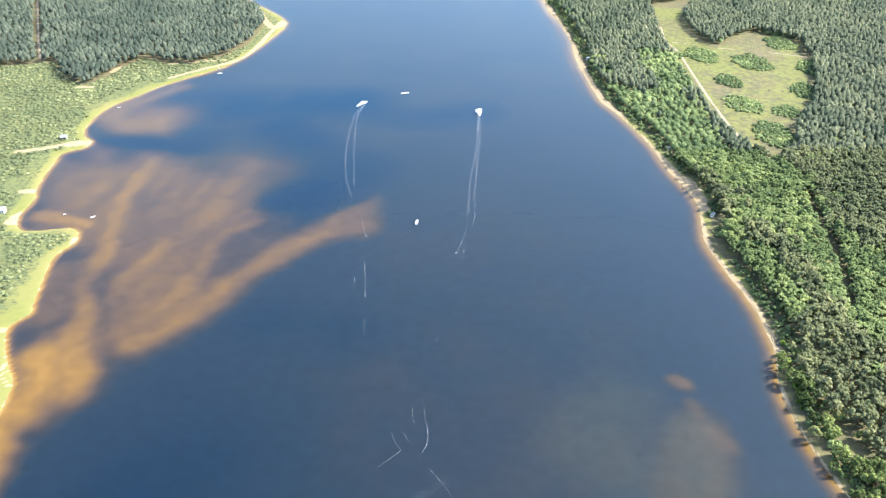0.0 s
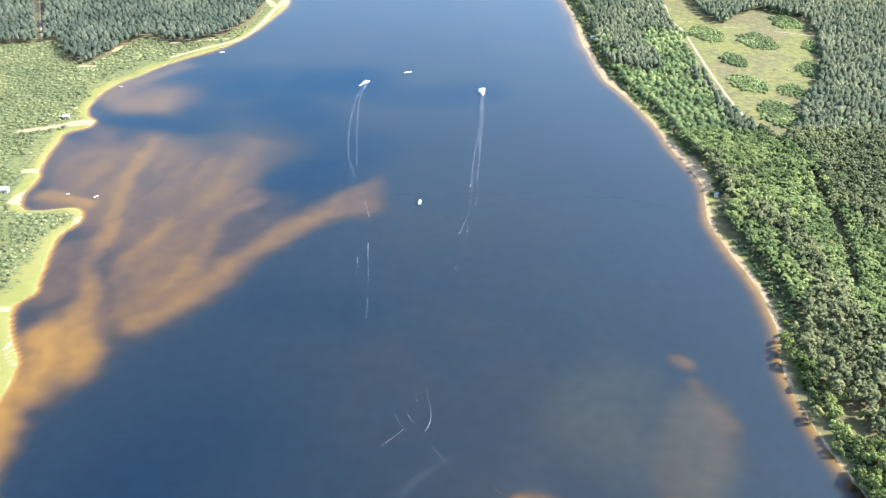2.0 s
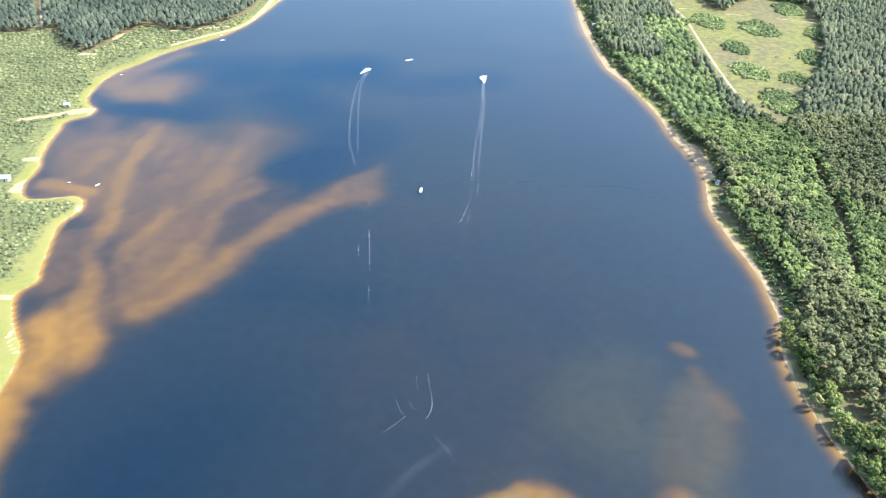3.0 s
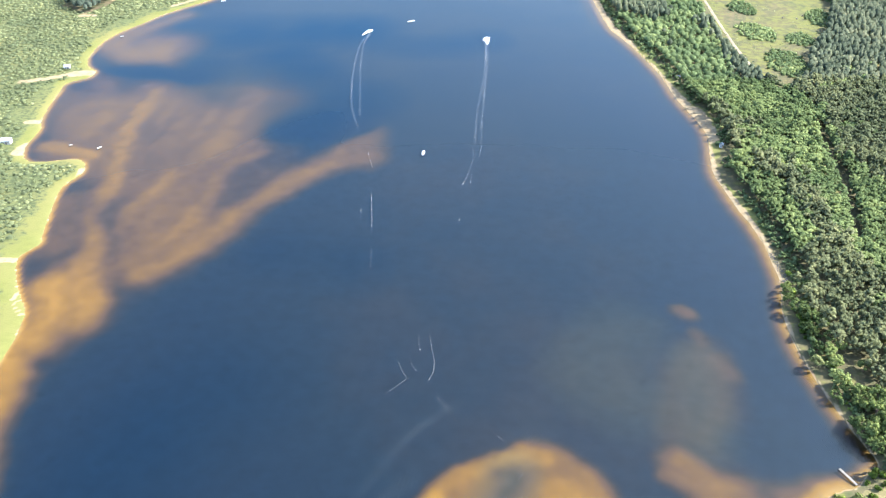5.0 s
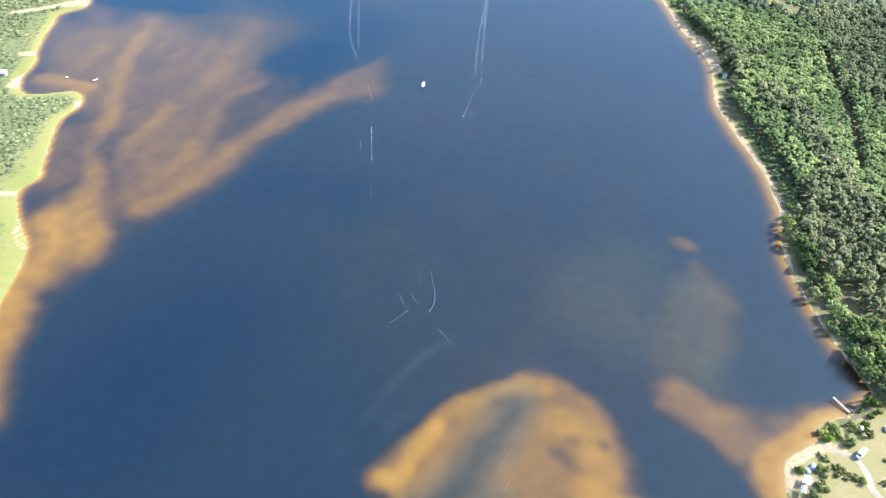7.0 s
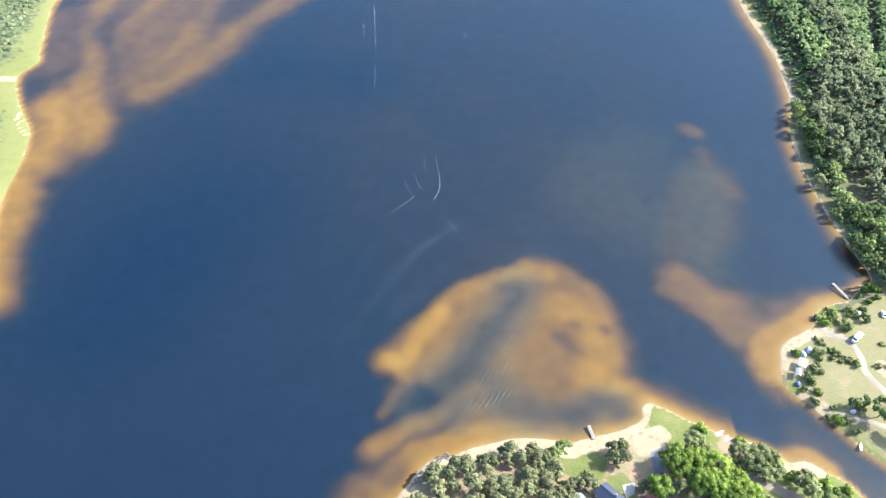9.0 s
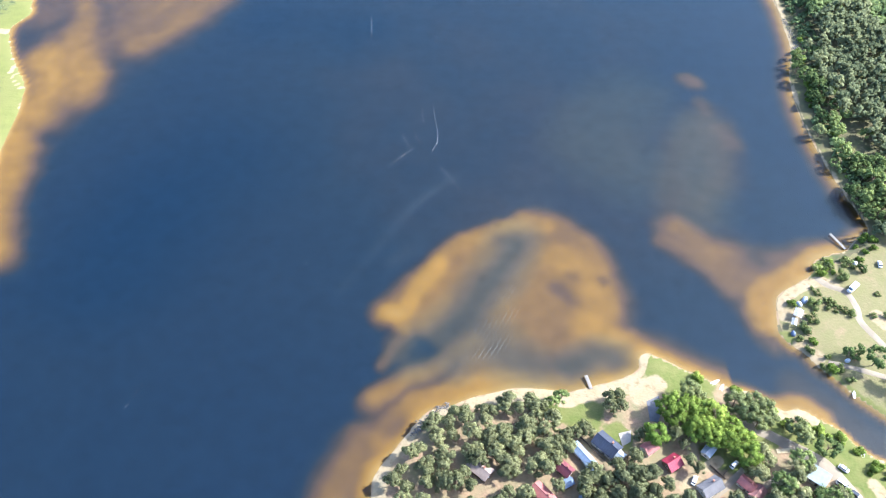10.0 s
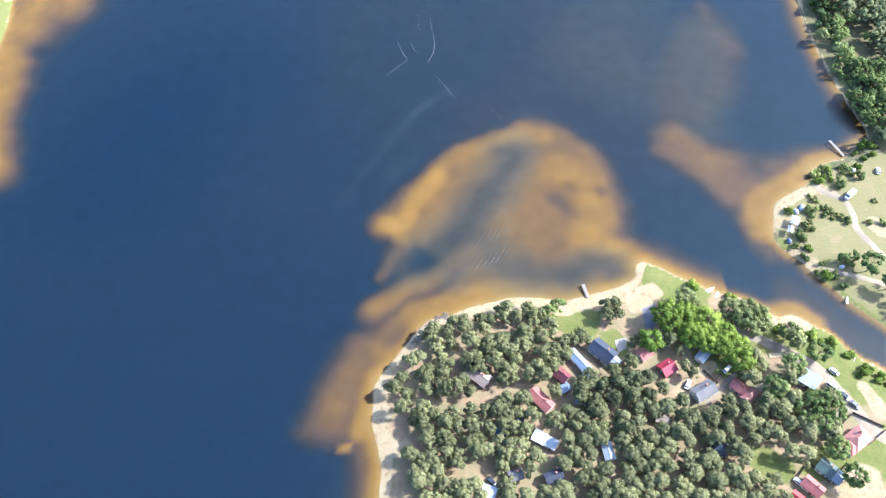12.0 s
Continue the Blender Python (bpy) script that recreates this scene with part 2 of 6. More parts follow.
MEADOW = [(300, 1262), (290, 1172), (277, 1068), (277, 959), (274, 835), (277, 762), (288, 729), (295, 711), (318, 746), (340, 798), (374, 853), (410, 942), (432, 1025), (439, 1083), (400, 1120), (356, 1070), (329, 1046), (315, 1119), (323, 1201), (366, 1295)]
CAMP = [(191, 268), (203, 273), (221, 276), (217, 230), (202, 183), (182, 179), (171, 192), (160, 205), (149, 219), (149, 231), (152, 243), (171, 254)]
# thickets in the meadow: x, y, radius
THICKETS = [(308, 1021, 21), (361, 993, 22), (315, 929, 15), (310, 855, 19), (316, 775, 22), (389, 894, 18), (427, 974, 21), (441, 1131, 25), (521, 1217, 36), (358, 1184, 21), (420, 1068, 20), (274, 1020, 12), (347, 835, 13)]
BROADLEAF = [
    (22, [(234, 867), (237, 761), (241, 698), (251, 664)]),
    (24, [(272, 687), (277, 643), (270, 594)]),
    (16, [(281, 576), (277, 512), (275, 445)]),
    (12, [(227, 534), (221, 470)]),
    (12, [(199, 389), (203, 356), (211, 323)]),
    (12, [(299, 527), (289, 470)]),
    (13, [(208, 575), (211, 542)]),
    (20, [(177, 883), (192, 803), (209, 709)]),
    (25, [(250, 1000), (254, 902)]),
    (12, [(206, 339), (212, 314), (212, 291)]),
]

# ---- materials ----
def material(name):
    m = bpy.data.materials.new(name)
    m.use_nodes = True
    t = m.node_tree
    t.nodes.clear()
    o = t.nodes.new("ShaderNodeOutputMaterial")
    return m, t, o


def node(t, kind, **values):
    n = t.nodes.new("ShaderNode" + kind)
    for key, value in values.items():
        n.inputs[key].default_value = value
    return n


def mixed(t, fac, a, b):
    """A colour mix; each of a and b is a socket or a colour."""
    n = t.nodes.new("ShaderNodeMixRGB")
    for slot, v in (("Fac", fac), ("Color1", a), ("Color2", b)):
        if isinstance(v, bpy.types.NodeSocket):
            t.links.new(v, n.inputs[slot])
        else:
            n.inputs[slot].default_value = v if isinstance(v, float) else (*v, 1)
    return n.outputs[0]


def noise_of(t, scale, detail=4.0, where=None, low=0.3, high=0.7):
    n = node(t, "TexNoise", Scale=scale, Detail=detail)
    if where is None:
        where = t.nodes.new("ShaderNodeNewGeometry").outputs["Position"]
    t.links.new(where, n.inputs["Vector"])
    r = node(t, "MapRange")
    r.inputs["From Min"].default_value, r.inputs["From Max"].default_value = low, high
    t.links.new(n.outputs["Fac"], r.inputs["Value"])
    return r.outputs[0]


def attribute(t, name):
    a = t.nodes.new("ShaderNodeAttribute")
    a.attribute_name = name
    return a.outputs["Fac"]


def surface(name, colour, other=None, scale=1.0, rough=0.7, metal=0.0, bump=0.0, bump_scale=None, spread=0.0):
    """Paint, wood, metal and the like: two tones of a grain, some relief, and a slight spread from thing to thing."""
    m, t, o = material(name)
    p = node(t, "BsdfPrincipled", Roughness=rough, Metallic=metal)
    where = t.nodes.new("ShaderNodeTexCoord").outputs["Object"]
    other = other or tuple(c * 0.72 for c in colour)
    c = mixed(t, noise_of(t, scale, 5.0, where), colour, other)
    c = mixed(t, noise_of(t, scale * 0.17, 3.0, where, 0.45, 0.8), c, tuple(v * 0.6 for v in other))
    if spread:
        h = node(t, "HueSaturation")
        r = node(t, "MapRange")
        r.inputs["To Min"].default_value, r.inputs["To Max"].default_value = 1 - spread, 1 + spread
        t.links.new(t.nodes.new("ShaderNodeObjectInfo").outputs["Random"], r.inputs["Value"])
        t.links.new(r.outputs[0], h.inputs["Value"])
        t.links.new(c, h.inputs["Color"])
        c = h.outputs[0]
    t.links.new(c, p.inputs["Base Color"])
    if bump:
        b = node(t, "Bump", Strength=bump, Distance=0.05)
        t.links.new(noise_of(t, bump_scale or scale * 3, 4.0, where), b.inputs["Height"])
        t.links.new(b.outputs[0], p.inputs["Normal"])
    t.links.new(p.outputs[0], o.inputs[0])
    return m


def foliage(name, dark, light, yellow, stuff=False):
    """Leaves: diffuse with some light let through; tones vary from leaf to leaf and from tree to tree."""
    m, t, o = material(name)
    leaf = t.nodes.new("ShaderNodeNewGeometry").outputs["Random Per Island"]
    tree = attribute(t, "tone") if stuff else t.nodes.new("ShaderNodeObjectInfo").outputs["Random"]
    c = mixed(t, leaf, dark, light)
    r = node(t, "MapRange")
    r.inputs["From Min"].default_value, r.inputs["To Max"].default_value = 0.3, 0.8
    t.links.new(tree, r.inputs["Value"])
    c = mixed(t, r.outputs[0], c, yellow)
    c = mixed(t, noise_of(t, 0.02, 3.0, None, 0.42, 0.62), c, tuple(0.8 * v for v in dark))
    c2 = node(t, "HueSaturation")
    v = node(t, "MapRange")
    v.inputs["To Min"].default_value, v.inputs["To Max"].default_value = (0.90, 1.08) if stuff else (0.78, 1.18)
    t.links.new(leaf, v.inputs["Value"])
    t.links.new(v.outputs[0], c2.inputs["Value"])
    t.links.new(c, c2.inputs["Color"])
    c3 = node(t, "HueSaturation")
    v2 = node(t, "MapRange")
    v2.inputs["To Min"].default_value, v2.inputs["To Max"].default_value = (0.82, 1.10) if stuff else (0.78, 1.16)
    t.links.new(tree, v2.inputs["Value"])
    t.links.new(v2.outputs[0], c3.inputs["Value"])
    t.links.new(c2.outputs[0], c3.inputs["Color"])
    c2 = c3
    p = node(t, "BsdfPrincipled", Roughness=0.62)
    p.inputs["Specular IOR Level"].default_value = 0.08
    tr = node(t, "BsdfTranslucent")
    mx = node(t, "MixShader", Fac=0.45)
    t.links.new(c2.outputs[0], p.inputs["Base Color"])
    t.links.new(c2.outputs[0], tr.inputs["Color"])
    t.links.new(p.outputs[0], mx.inputs[1])
    t.links.new(tr.outputs[0], mx.inputs[2])
    t.links.new(mx.outputs[0], o.inputs[0])
    return m


def ground_material():
    """Soil, grass, dry meadow and sand on land; under water the light lost to depth is painted into the bed, from sand
    to blue-black.
    """
    m, t, o = material("ground")
    geo = t.nodes.new("ShaderNodeNewGeometry")
    xyz = t.nodes.new("ShaderNodeSeparateXYZ")
    t.links.new(geo.outputs["Position"], xyz.inputs[0])
    fine, mid, wide = noise_of(t, 0.9, 6.0), noise_of(t, 0.16, 5.0), noise_of(t, 0.03, 4.0)

    def edged(name, amount=0.5):
        """An attribute whose edge is frayed by the noise."""
        a = node(t, "Math")
        a.operation = "MULTIPLY_ADD"
        t.links.new(mid, a.inputs[0])
        a.inputs[1].default_value = amount
        t.links.new(attribute(t, name), a.inputs[2])
        r = node(t, "MapRange")
        r.interpolation_type = "SMOOTHSTEP"
        r.inputs["From Min"].default_value, r.inputs["From Max"].default_value = 0.35 + amount / 2, 0.65 + amount / 2
        t.links.new(a.outputs[0], r.inputs["Value"])
        return r.outputs[0]

    soil = mixed(t, fine, (0.275, 0.182, 0.116), (0.180, 0.120, 0.074))
    soil = mixed(t, mid, soil, (0.152, 0.137, 0.072))
    dry = mixed(t, fine, (0.086, 0.082, 0.036), (0.056, 0.066, 0.026))
    dry = mixed(t, wide, dry, (0.055, 0.072, 0.031))
    dry = mixed(t, mid, dry, (0.120, 0.092, 0.056))
    marsh = mixed(t, mid, (0.098, 0.116, 0.048), (0.078, 0.096, 0.041))
    marsh = mixed(t, wide, marsh, (0.118, 0.122, 0.046))
    marsh = mixed(t, noise_of(t, 0.35, 3.0, None, 0.45, 0.62), marsh, (0.052, 0.066, 0.030))
    fringe = mixed(t, mid, (0.128, 0.136, 0.038), (0.096, 0.112, 0.031))
    fringe = mixed(t, wide, fringe, (0.146, 0.140, 0.050))
    grass = mixed(t, fine, (0.094, 0.112, 0.027), (0.068, 0.090, 0.020))
    grass = mixed(t, mid, grass, (0.124, 0.122, 0.040))
    sand = mixed(t, fine, (0.250, 0.194, 0.112), (0.212, 0.158, 0.086))
    sand = mixed(t, mid, sand, (0.252, 0.206, 0.130))
    sand = mixed(t, noise_of(t, 0.42, 5.0, None, 0.55, 0.70), sand, (0.176, 0.132, 0.072))
    land = mixed(t, edged("dry"), soil, dry)
    heath = mixed(t, fine, (0.176, 0.144, 0.076), (0.142, 0.122, 0.060))
    heath = mixed(t, mid, heath, (0.132, 0.126, 0.052))
    land = mixed(t, edged("heath", 0.3), land, heath)
    land = mixed(t, edged("marsh"), land, marsh)
    land = mixed(t, edged("fringe"), land, fringe)
    land = mixed(t, edged("grass"), land, grass)
    land = mixed(t, edged("sand", 0.35), land, sand)
    # darkening of light through water, painted on the bed by its depth
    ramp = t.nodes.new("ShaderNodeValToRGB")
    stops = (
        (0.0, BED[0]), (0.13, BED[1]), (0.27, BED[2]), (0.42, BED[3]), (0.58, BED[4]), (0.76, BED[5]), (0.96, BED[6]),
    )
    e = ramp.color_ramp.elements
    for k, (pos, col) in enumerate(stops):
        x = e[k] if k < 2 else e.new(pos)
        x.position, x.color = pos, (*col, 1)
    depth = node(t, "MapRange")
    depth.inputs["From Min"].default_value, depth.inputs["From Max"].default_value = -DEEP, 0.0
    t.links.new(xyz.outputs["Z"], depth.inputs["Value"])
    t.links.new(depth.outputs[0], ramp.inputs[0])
    silt = node(t, "Math")
    silt.operation = "MULTIPLY"
    silt.inputs[1].default_value = 0.5
    t.links.new(attribute(t, "silt"), silt.inputs[0])
    thin = mixed(t, depth.outputs[0], (0.036, 0.078, 0.115), (0.50, 0.47, 0.29))
    bed = mixed(t, silt.outputs[0], ramp.outputs[0], thin)
    mottle = node(t, "HueSaturation")
    spread = node(t, "MapRange")
    spread.inputs["To Min"].default_value, spread.inputs["To Max"].default_value = 0.91, 1.09
    t.links.new(noise_of(t, 0.12, 6.0), spread.inputs["Value"])
    t.links.new(spread.outputs[0], mottle.inputs["Value"])
    t.links.new(bed, mottle.inputs["Color"])
    bed = mottle.outputs[0]
    weed = node(t, "Math")
    weed.operation = "MULTIPLY"
    weed.inputs[1].default_value = 0.35
    t.links.new(noise_of(t, 0.11, 2.0, None, 0.62, 0.8), weed.inputs[0])
    dim = node(t, "HueSaturation", Value=0.55)
    t.links.new(bed, dim.inputs["Color"])
    bed = mixed(t, weed.outputs[0], bed, dim.outputs[0])
    wet = node(t, "MapRange")
    wet.inputs["From Min"].default_value, wet.inputs["From Max"].default_value = -0.004, 0.004
    t.links.new(xyz.outputs["Z"], wet.inputs["Value"])
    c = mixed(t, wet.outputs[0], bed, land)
    p = node(t, "BsdfPrincipled", Roughness=0.9)
    p.inputs["Specular IOR Level"].default_value = 0.15
    b = node(t, "Bump", Strength=0.3, Distance=0.25)
    dry_relief = node(t, "Math")
    dry_relief.operation = "MULTIPLY"
    t.links.new(fine, dry_relief.inputs[0])
    t.links.new(wet.outputs[0], dry_relief.inputs[1])
    t.links.new(dry_relief.outputs[0], b.inputs["Height"])
    t.links.new(b.outputs[0], p.inputs["Normal"])
    t.links.new(c, p.inputs["Base Color"])
    t.links.new(p.outputs[0], o.inputs[0])
    return m


def water_material():
    """Tea-brown water: gloss by Fresnel over a dark tinted pane, with some blue light scattered back."""
    m, t, o = material("water")
    clear = node(t, "BsdfTransparent", Color=(0.30, 0.30, 0.30, 1))
    gloss = node(t, "BsdfGlossy", Color=(0.76, 0.93, 1, 1), Roughness=0.35)
    gloss.distribution = "GGX"
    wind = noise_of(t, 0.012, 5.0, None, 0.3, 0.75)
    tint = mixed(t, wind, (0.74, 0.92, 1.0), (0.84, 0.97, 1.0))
    # reflection colour drawn towards a darker blue inside the patches
    t.links.new(mixed(t, attribute(t, "muted"), tint, (0.36, 0.72, 1.0)), gloss.inputs["Color"])
    haze = node(t, "BsdfDiffuse", Color=(0.0012, 0.0030, 0.0045, 1))
    body = node(t, "MixShader", Fac=0.3)
    t.links.new(clear.outputs[0], body.inputs[1])
    t.links.new(haze.outputs[0], body.inputs[2])
    mx = node(t, "MixShader")
    t.links.new(node(t, "Fresnel", IOR=1.33).outputs[0], mx.inputs[0])
    t.links.new(body.outputs[0], mx.inputs[1])
    t.links.new(gloss.outputs[0], mx.inputs[2])
    t.links.new(mx.outputs[0], o.inputs[0])
    return m


def thin_foam(name="thin_foam", low=0.03, high=0.17):
    """Broken foam that lets most of the water show."""
    m, t, o = material(name)
    p = node(t, "BsdfPrincipled", Roughness=0.8)
    p.inputs["Base Color"].default_value = (0.72, 0.76, 0.80, 1)
    mx = node(t, "MixShader")
    f = node(t, "MapRange")
    f.inputs["To Min"].default_value, f.inputs["To Max"].default_value = low, high
    t.links.new(noise_of(t, 0.5, 4.0), f.inputs["Value"])
    t.links.new(f.outputs[0], mx.inputs[0])
    t.links.new(node(t, "BsdfTransparent").outputs[0], mx.inputs[1])
    t.links.new(p.outputs[0], mx.inputs[2])
    t.links.new(mx.outputs[0], o.inputs[0])
    return m


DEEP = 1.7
# bed colours with the water's absorption and blue scatter put in, deep to edge
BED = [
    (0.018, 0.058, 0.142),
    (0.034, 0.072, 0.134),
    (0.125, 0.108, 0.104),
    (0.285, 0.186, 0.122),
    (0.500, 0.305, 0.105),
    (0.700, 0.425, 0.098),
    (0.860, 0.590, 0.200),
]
GROUND, WATER = ground_material(), water_material()
PINE = foliage("pine_needles", (0.204, 0.218, 0.104), (0.268, 0.276, 0.130), (0.296, 0.290, 0.138))
DARK_PINE = foliage("dark_pine_needles", (0.190, 0.206, 0.102), (0.252, 0.262, 0.126), (0.284, 0.280, 0.134))
VILLAGE_PINE = foliage("village_pine_wood", (0.194, 0.208, 0.100), (0.258, 0.266, 0.126), (0.288, 0.284, 0.134), True)
# bluish because distance haze is tinted into the needle colour
WEST_PINE = foliage("hazed_pine_wood", (0.092, 0.124, 0.094), (0.118, 0.146, 0.106), (0.140, 0.160, 0.112), True)
LEAF = foliage("broad_leaves", (0.160, 0.236, 0.042), (0.238, 0.312, 0.058), (0.290, 0.348, 0.068))
SHRUB = foliage("shrub_leaves", (0.180, 0.222, 0.078), (0.250, 0.288, 0.100), (0.285, 0.305, 0.112))
ALDER = foliage("alder_leaves", (0.135, 0.190, 0.064), (0.205, 0.260, 0.086), (0.245, 0.285, 0.096))
WILLOW = foliage("willow_leaves", (0.196, 0.230, 0.092), (0.272, 0.302, 0.126), (0.300, 0.315, 0.134))
# PINE_FAR, LEAF_NEAR, LEAF_FAR: some haze of distance put into the colour as blue
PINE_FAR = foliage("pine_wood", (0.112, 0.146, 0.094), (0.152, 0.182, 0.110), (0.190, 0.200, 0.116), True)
LEAF_NEAR = foliage("bright_broadleaf_wood", (0.148, 0.212, 0.084), (0.215, 0.280, 0.106), (0.275, 0.322, 0.120), True)
PINE_NEAR = foliage("olive_pine_wood", (0.146, 0.178, 0.092), (0.200, 0.226, 0.110), (0.240, 0.250, 0.120), True)
LEAF_FAR = foliage("broadleaf_wood", (0.142, 0.205, 0.088), (0.212, 0.276, 0.112), (0.268, 0.315, 0.124), True)
BUSH_FAR = foliage("marsh_scrub", (0.168, 0.204, 0.104), (0.216, 0.252, 0.122), (0.255, 0.272, 0.130), True)
BARK = surface("bark", (0.22, 0.14, 0.085), (0.12, 0.085, 0.06), 2.0, 0.9, bump=0.6)
FOAM = surface("foam", (0.85, 0.87, 0.88), (0.70, 0.75, 0.80), 0.8, 0.8)
THIN_FOAM, WAKE_FOAM = thin_foam(), thin_foam("wake_foam", 0.0, 0.032)
TRACK = surface("track_sand", (0.232, 0.192, 0.136), (0.190, 0.156, 0.110), 0.4, 0.95, bump=0.4)
WOOD_GREY = surface("weathered_wood", (0.23, 0.212, 0.185), (0.17, 0.155, 0.138), 3.0, 0.85, bump=0.4, spread=0.12)
DECK_WOOD = surface("new_wood", (0.40, 0.33, 0.20), (0.32, 0.26, 0.15), 3.0, 0.8, bump=0.3)
FENCE_WOOD = surface("fence_wood", (0.12, 0.09, 0.07), (0.07, 0.055, 0.045), 3.0, 0.85, spread=0.15)
GLASS_DARK = surface("window_glass", (0.03, 0.04, 0.05), (0.05, 0.06, 0.07), 0.5, 0.08)
WHITE = surface("white_paint", (0.86, 0.86, 0.84), (0.74, 0.74, 0.72), 0.6, 0.4)
TYRE = surface("rubber", (0.02, 0.02, 0.02), None, 4.0, 0.85)
RIM = surface("rim_metal", (0.55, 0.55, 0.56), None, 4.0, 0.35, 0.9)
BRICK = surface("chimney_brick", (0.36, 0.17, 0.11), (0.26, 0.12, 0.08), 4.0, 0.9, bump=0.4)
HULL_IN = surface("boat_inside", (0.62, 0.60, 0.54), (0.45, 0.43, 0.38), 1.5, 0.6)
CANVAS = surface("canvas", (0.46, 0.47, 0.49), (0.36, 0.38, 0.42), 0.5, 0.8)
CANVAS_BLUE = surface("blue_canvas", (0.07, 0.10, 0.17), (0.05, 0.075, 0.13), 0.8, 0.7)
SHORT = {}


def paint(name, colour, rough=0.5, scale=0.7, metal=0.0):
    if name not in SHORT:
        SHORT[name] = surface(name, colour, None, scale, rough, metal, bump=0.25, bump_scale=3.0)
    return SHORT[name]



# ---- the plan's arithmetic ----
def smoothed(pts, n=3):
    """A line through the given corners, rounded off."""
    p = np.array(pts, float)
    q = np.vstack([2 * p[0] - p[1], p, 2 * p[-1] - p[-2]])
    rows = []
    for k in range(1, len(q) - 2):
        for u in np.arange(n) / n:
            a, b, c, d = q[k - 1], q[k], q[k + 1], q[k + 2]
            rows.append(0.5 * (2 * b + (c - a) * u + (2 * a - 5 * b + 4 * c - d) * u**2 + (3 * b - a - 3 * c + d) * u**3))
    return np.array(rows + [p[-1]])


def away(pts, row):
    """How far points lie from a line."""
    pts, row = np.asarray(pts, float), np.asarray(row, float)
    a, d = row[:-1], np.diff(row, axis=0)
    size = np.maximum((d**2).sum(1), 1e-9)
    least = np.full(len(pts), 1e18)
    for k in range(0, len(pts), 20000):
        p = pts[k : k + 20000]
        best = np.full(len(p), 1e18)
        for (ax, ay), (dx, dy), s in zip(a, d, size):
            x, y = p[:, 0] - ax, p[:, 1] - ay
            u = np.clip((x * dx + y * dy) / s, 0, 1)
            best = np.minimum(best, (x - u * dx) ** 2 + (y - u * dy) ** 2)
        least[k : k + 20000] = best
    return np.sqrt(least)


def within(pts, ring):
    """Whether points lie inside a closed line."""
    pts, ring = np.asarray(pts, float), np.asarray(ring, float)
    x, y = pts[:, 0], pts[:, 1]
    hit = np.zeros(len(pts), bool)
    for (ax, ay), (bx, by) in zip(ring, np.roll(ring, -1, 0)):
        if ay != by:
            hit ^= ((ay > y) != (by > y)) & (x < (bx - ax) * (y - ay) / (by - ay) + ax)
    return hit


def wander(pts, size, seed=0, octaves=3):
    """Smooth random values about -1 to 1 over the plan."""
    total, amp = np.zeros(len(pts)), 1.0
    for k in range(octaves):
        p = np.asarray(pts, float) / size * 2**k + 17.3 * (seed + k)
        i = np.floor(p).astype(np.int64)
        u = p - i
        u = u * u * (3 - 2 * u)

        def corner(dx, dy):
            h = (i[:, 0] + dx) * 374761393 + (i[:, 1] + dy) * 668265263 + seed * 974711
            h = (h ^ (h >> 13)) * 1274126177
            return ((h ^ (h >> 16)) & 0xFFFF) / 32768.0 - 1

        low = corner(0, 0) * (1 - u[:, 0]) + corner(1, 0) * u[:, 0]
        top = corner(0, 1) * (1 - u[:, 0]) + corner(1, 1) * u[:, 0]
        total += amp * (low * (1 - u[:, 1]) + top * u[:, 1])
        amp *= 0.5
    return total / 1.6


EAST, SOUTH, WEST = smoothed(EAST_BANK), smoothed(SOUTH_BANK), smoothed(WEST_BANK)
RINGS = [
    np.vstack([EAST, [(4900, -200), (4900, 4900), (20, 4900)]]),
    np.vstack([SOUTH, [(-300, -4900), (4900, -4900), (4900, -260)]]),
    np.vstack([WEST, [(-700, -4900), (-4900, -4900), (-4900, 4900), (-900, 4900)]]),
]


def shore(pts):
    """Metres inland of the water's edge; below zero on the water."""
    pts = np.asarray(pts, float)
    pts = pts + np.stack([wander(pts, 9, 3), wander(pts, 9, 4)], 1) * 0.7
    far = np.minimum(np.minimum(away(pts, EAST), away(pts, SOUTH)), away(pts, WEST))
    land = within(pts, RINGS[0]) | within(pts, RINGS[1]) | within(pts, RINGS[2])
    return np.where(land, far, -far)


def fields(strokes, pts, soft=1.0):
    """The strongest of soft strokes at each point, 0 to 1."""
    best = np.zeros(len(pts))
    for w, row in strokes:
        d = away(pts, smoothed(row, 3) if len(row) > 2 else row)
        best = np.maximum(best, np.clip(1.0 - 0.5 * (d / w) ** 2 / soft, 0, 1))
    return best


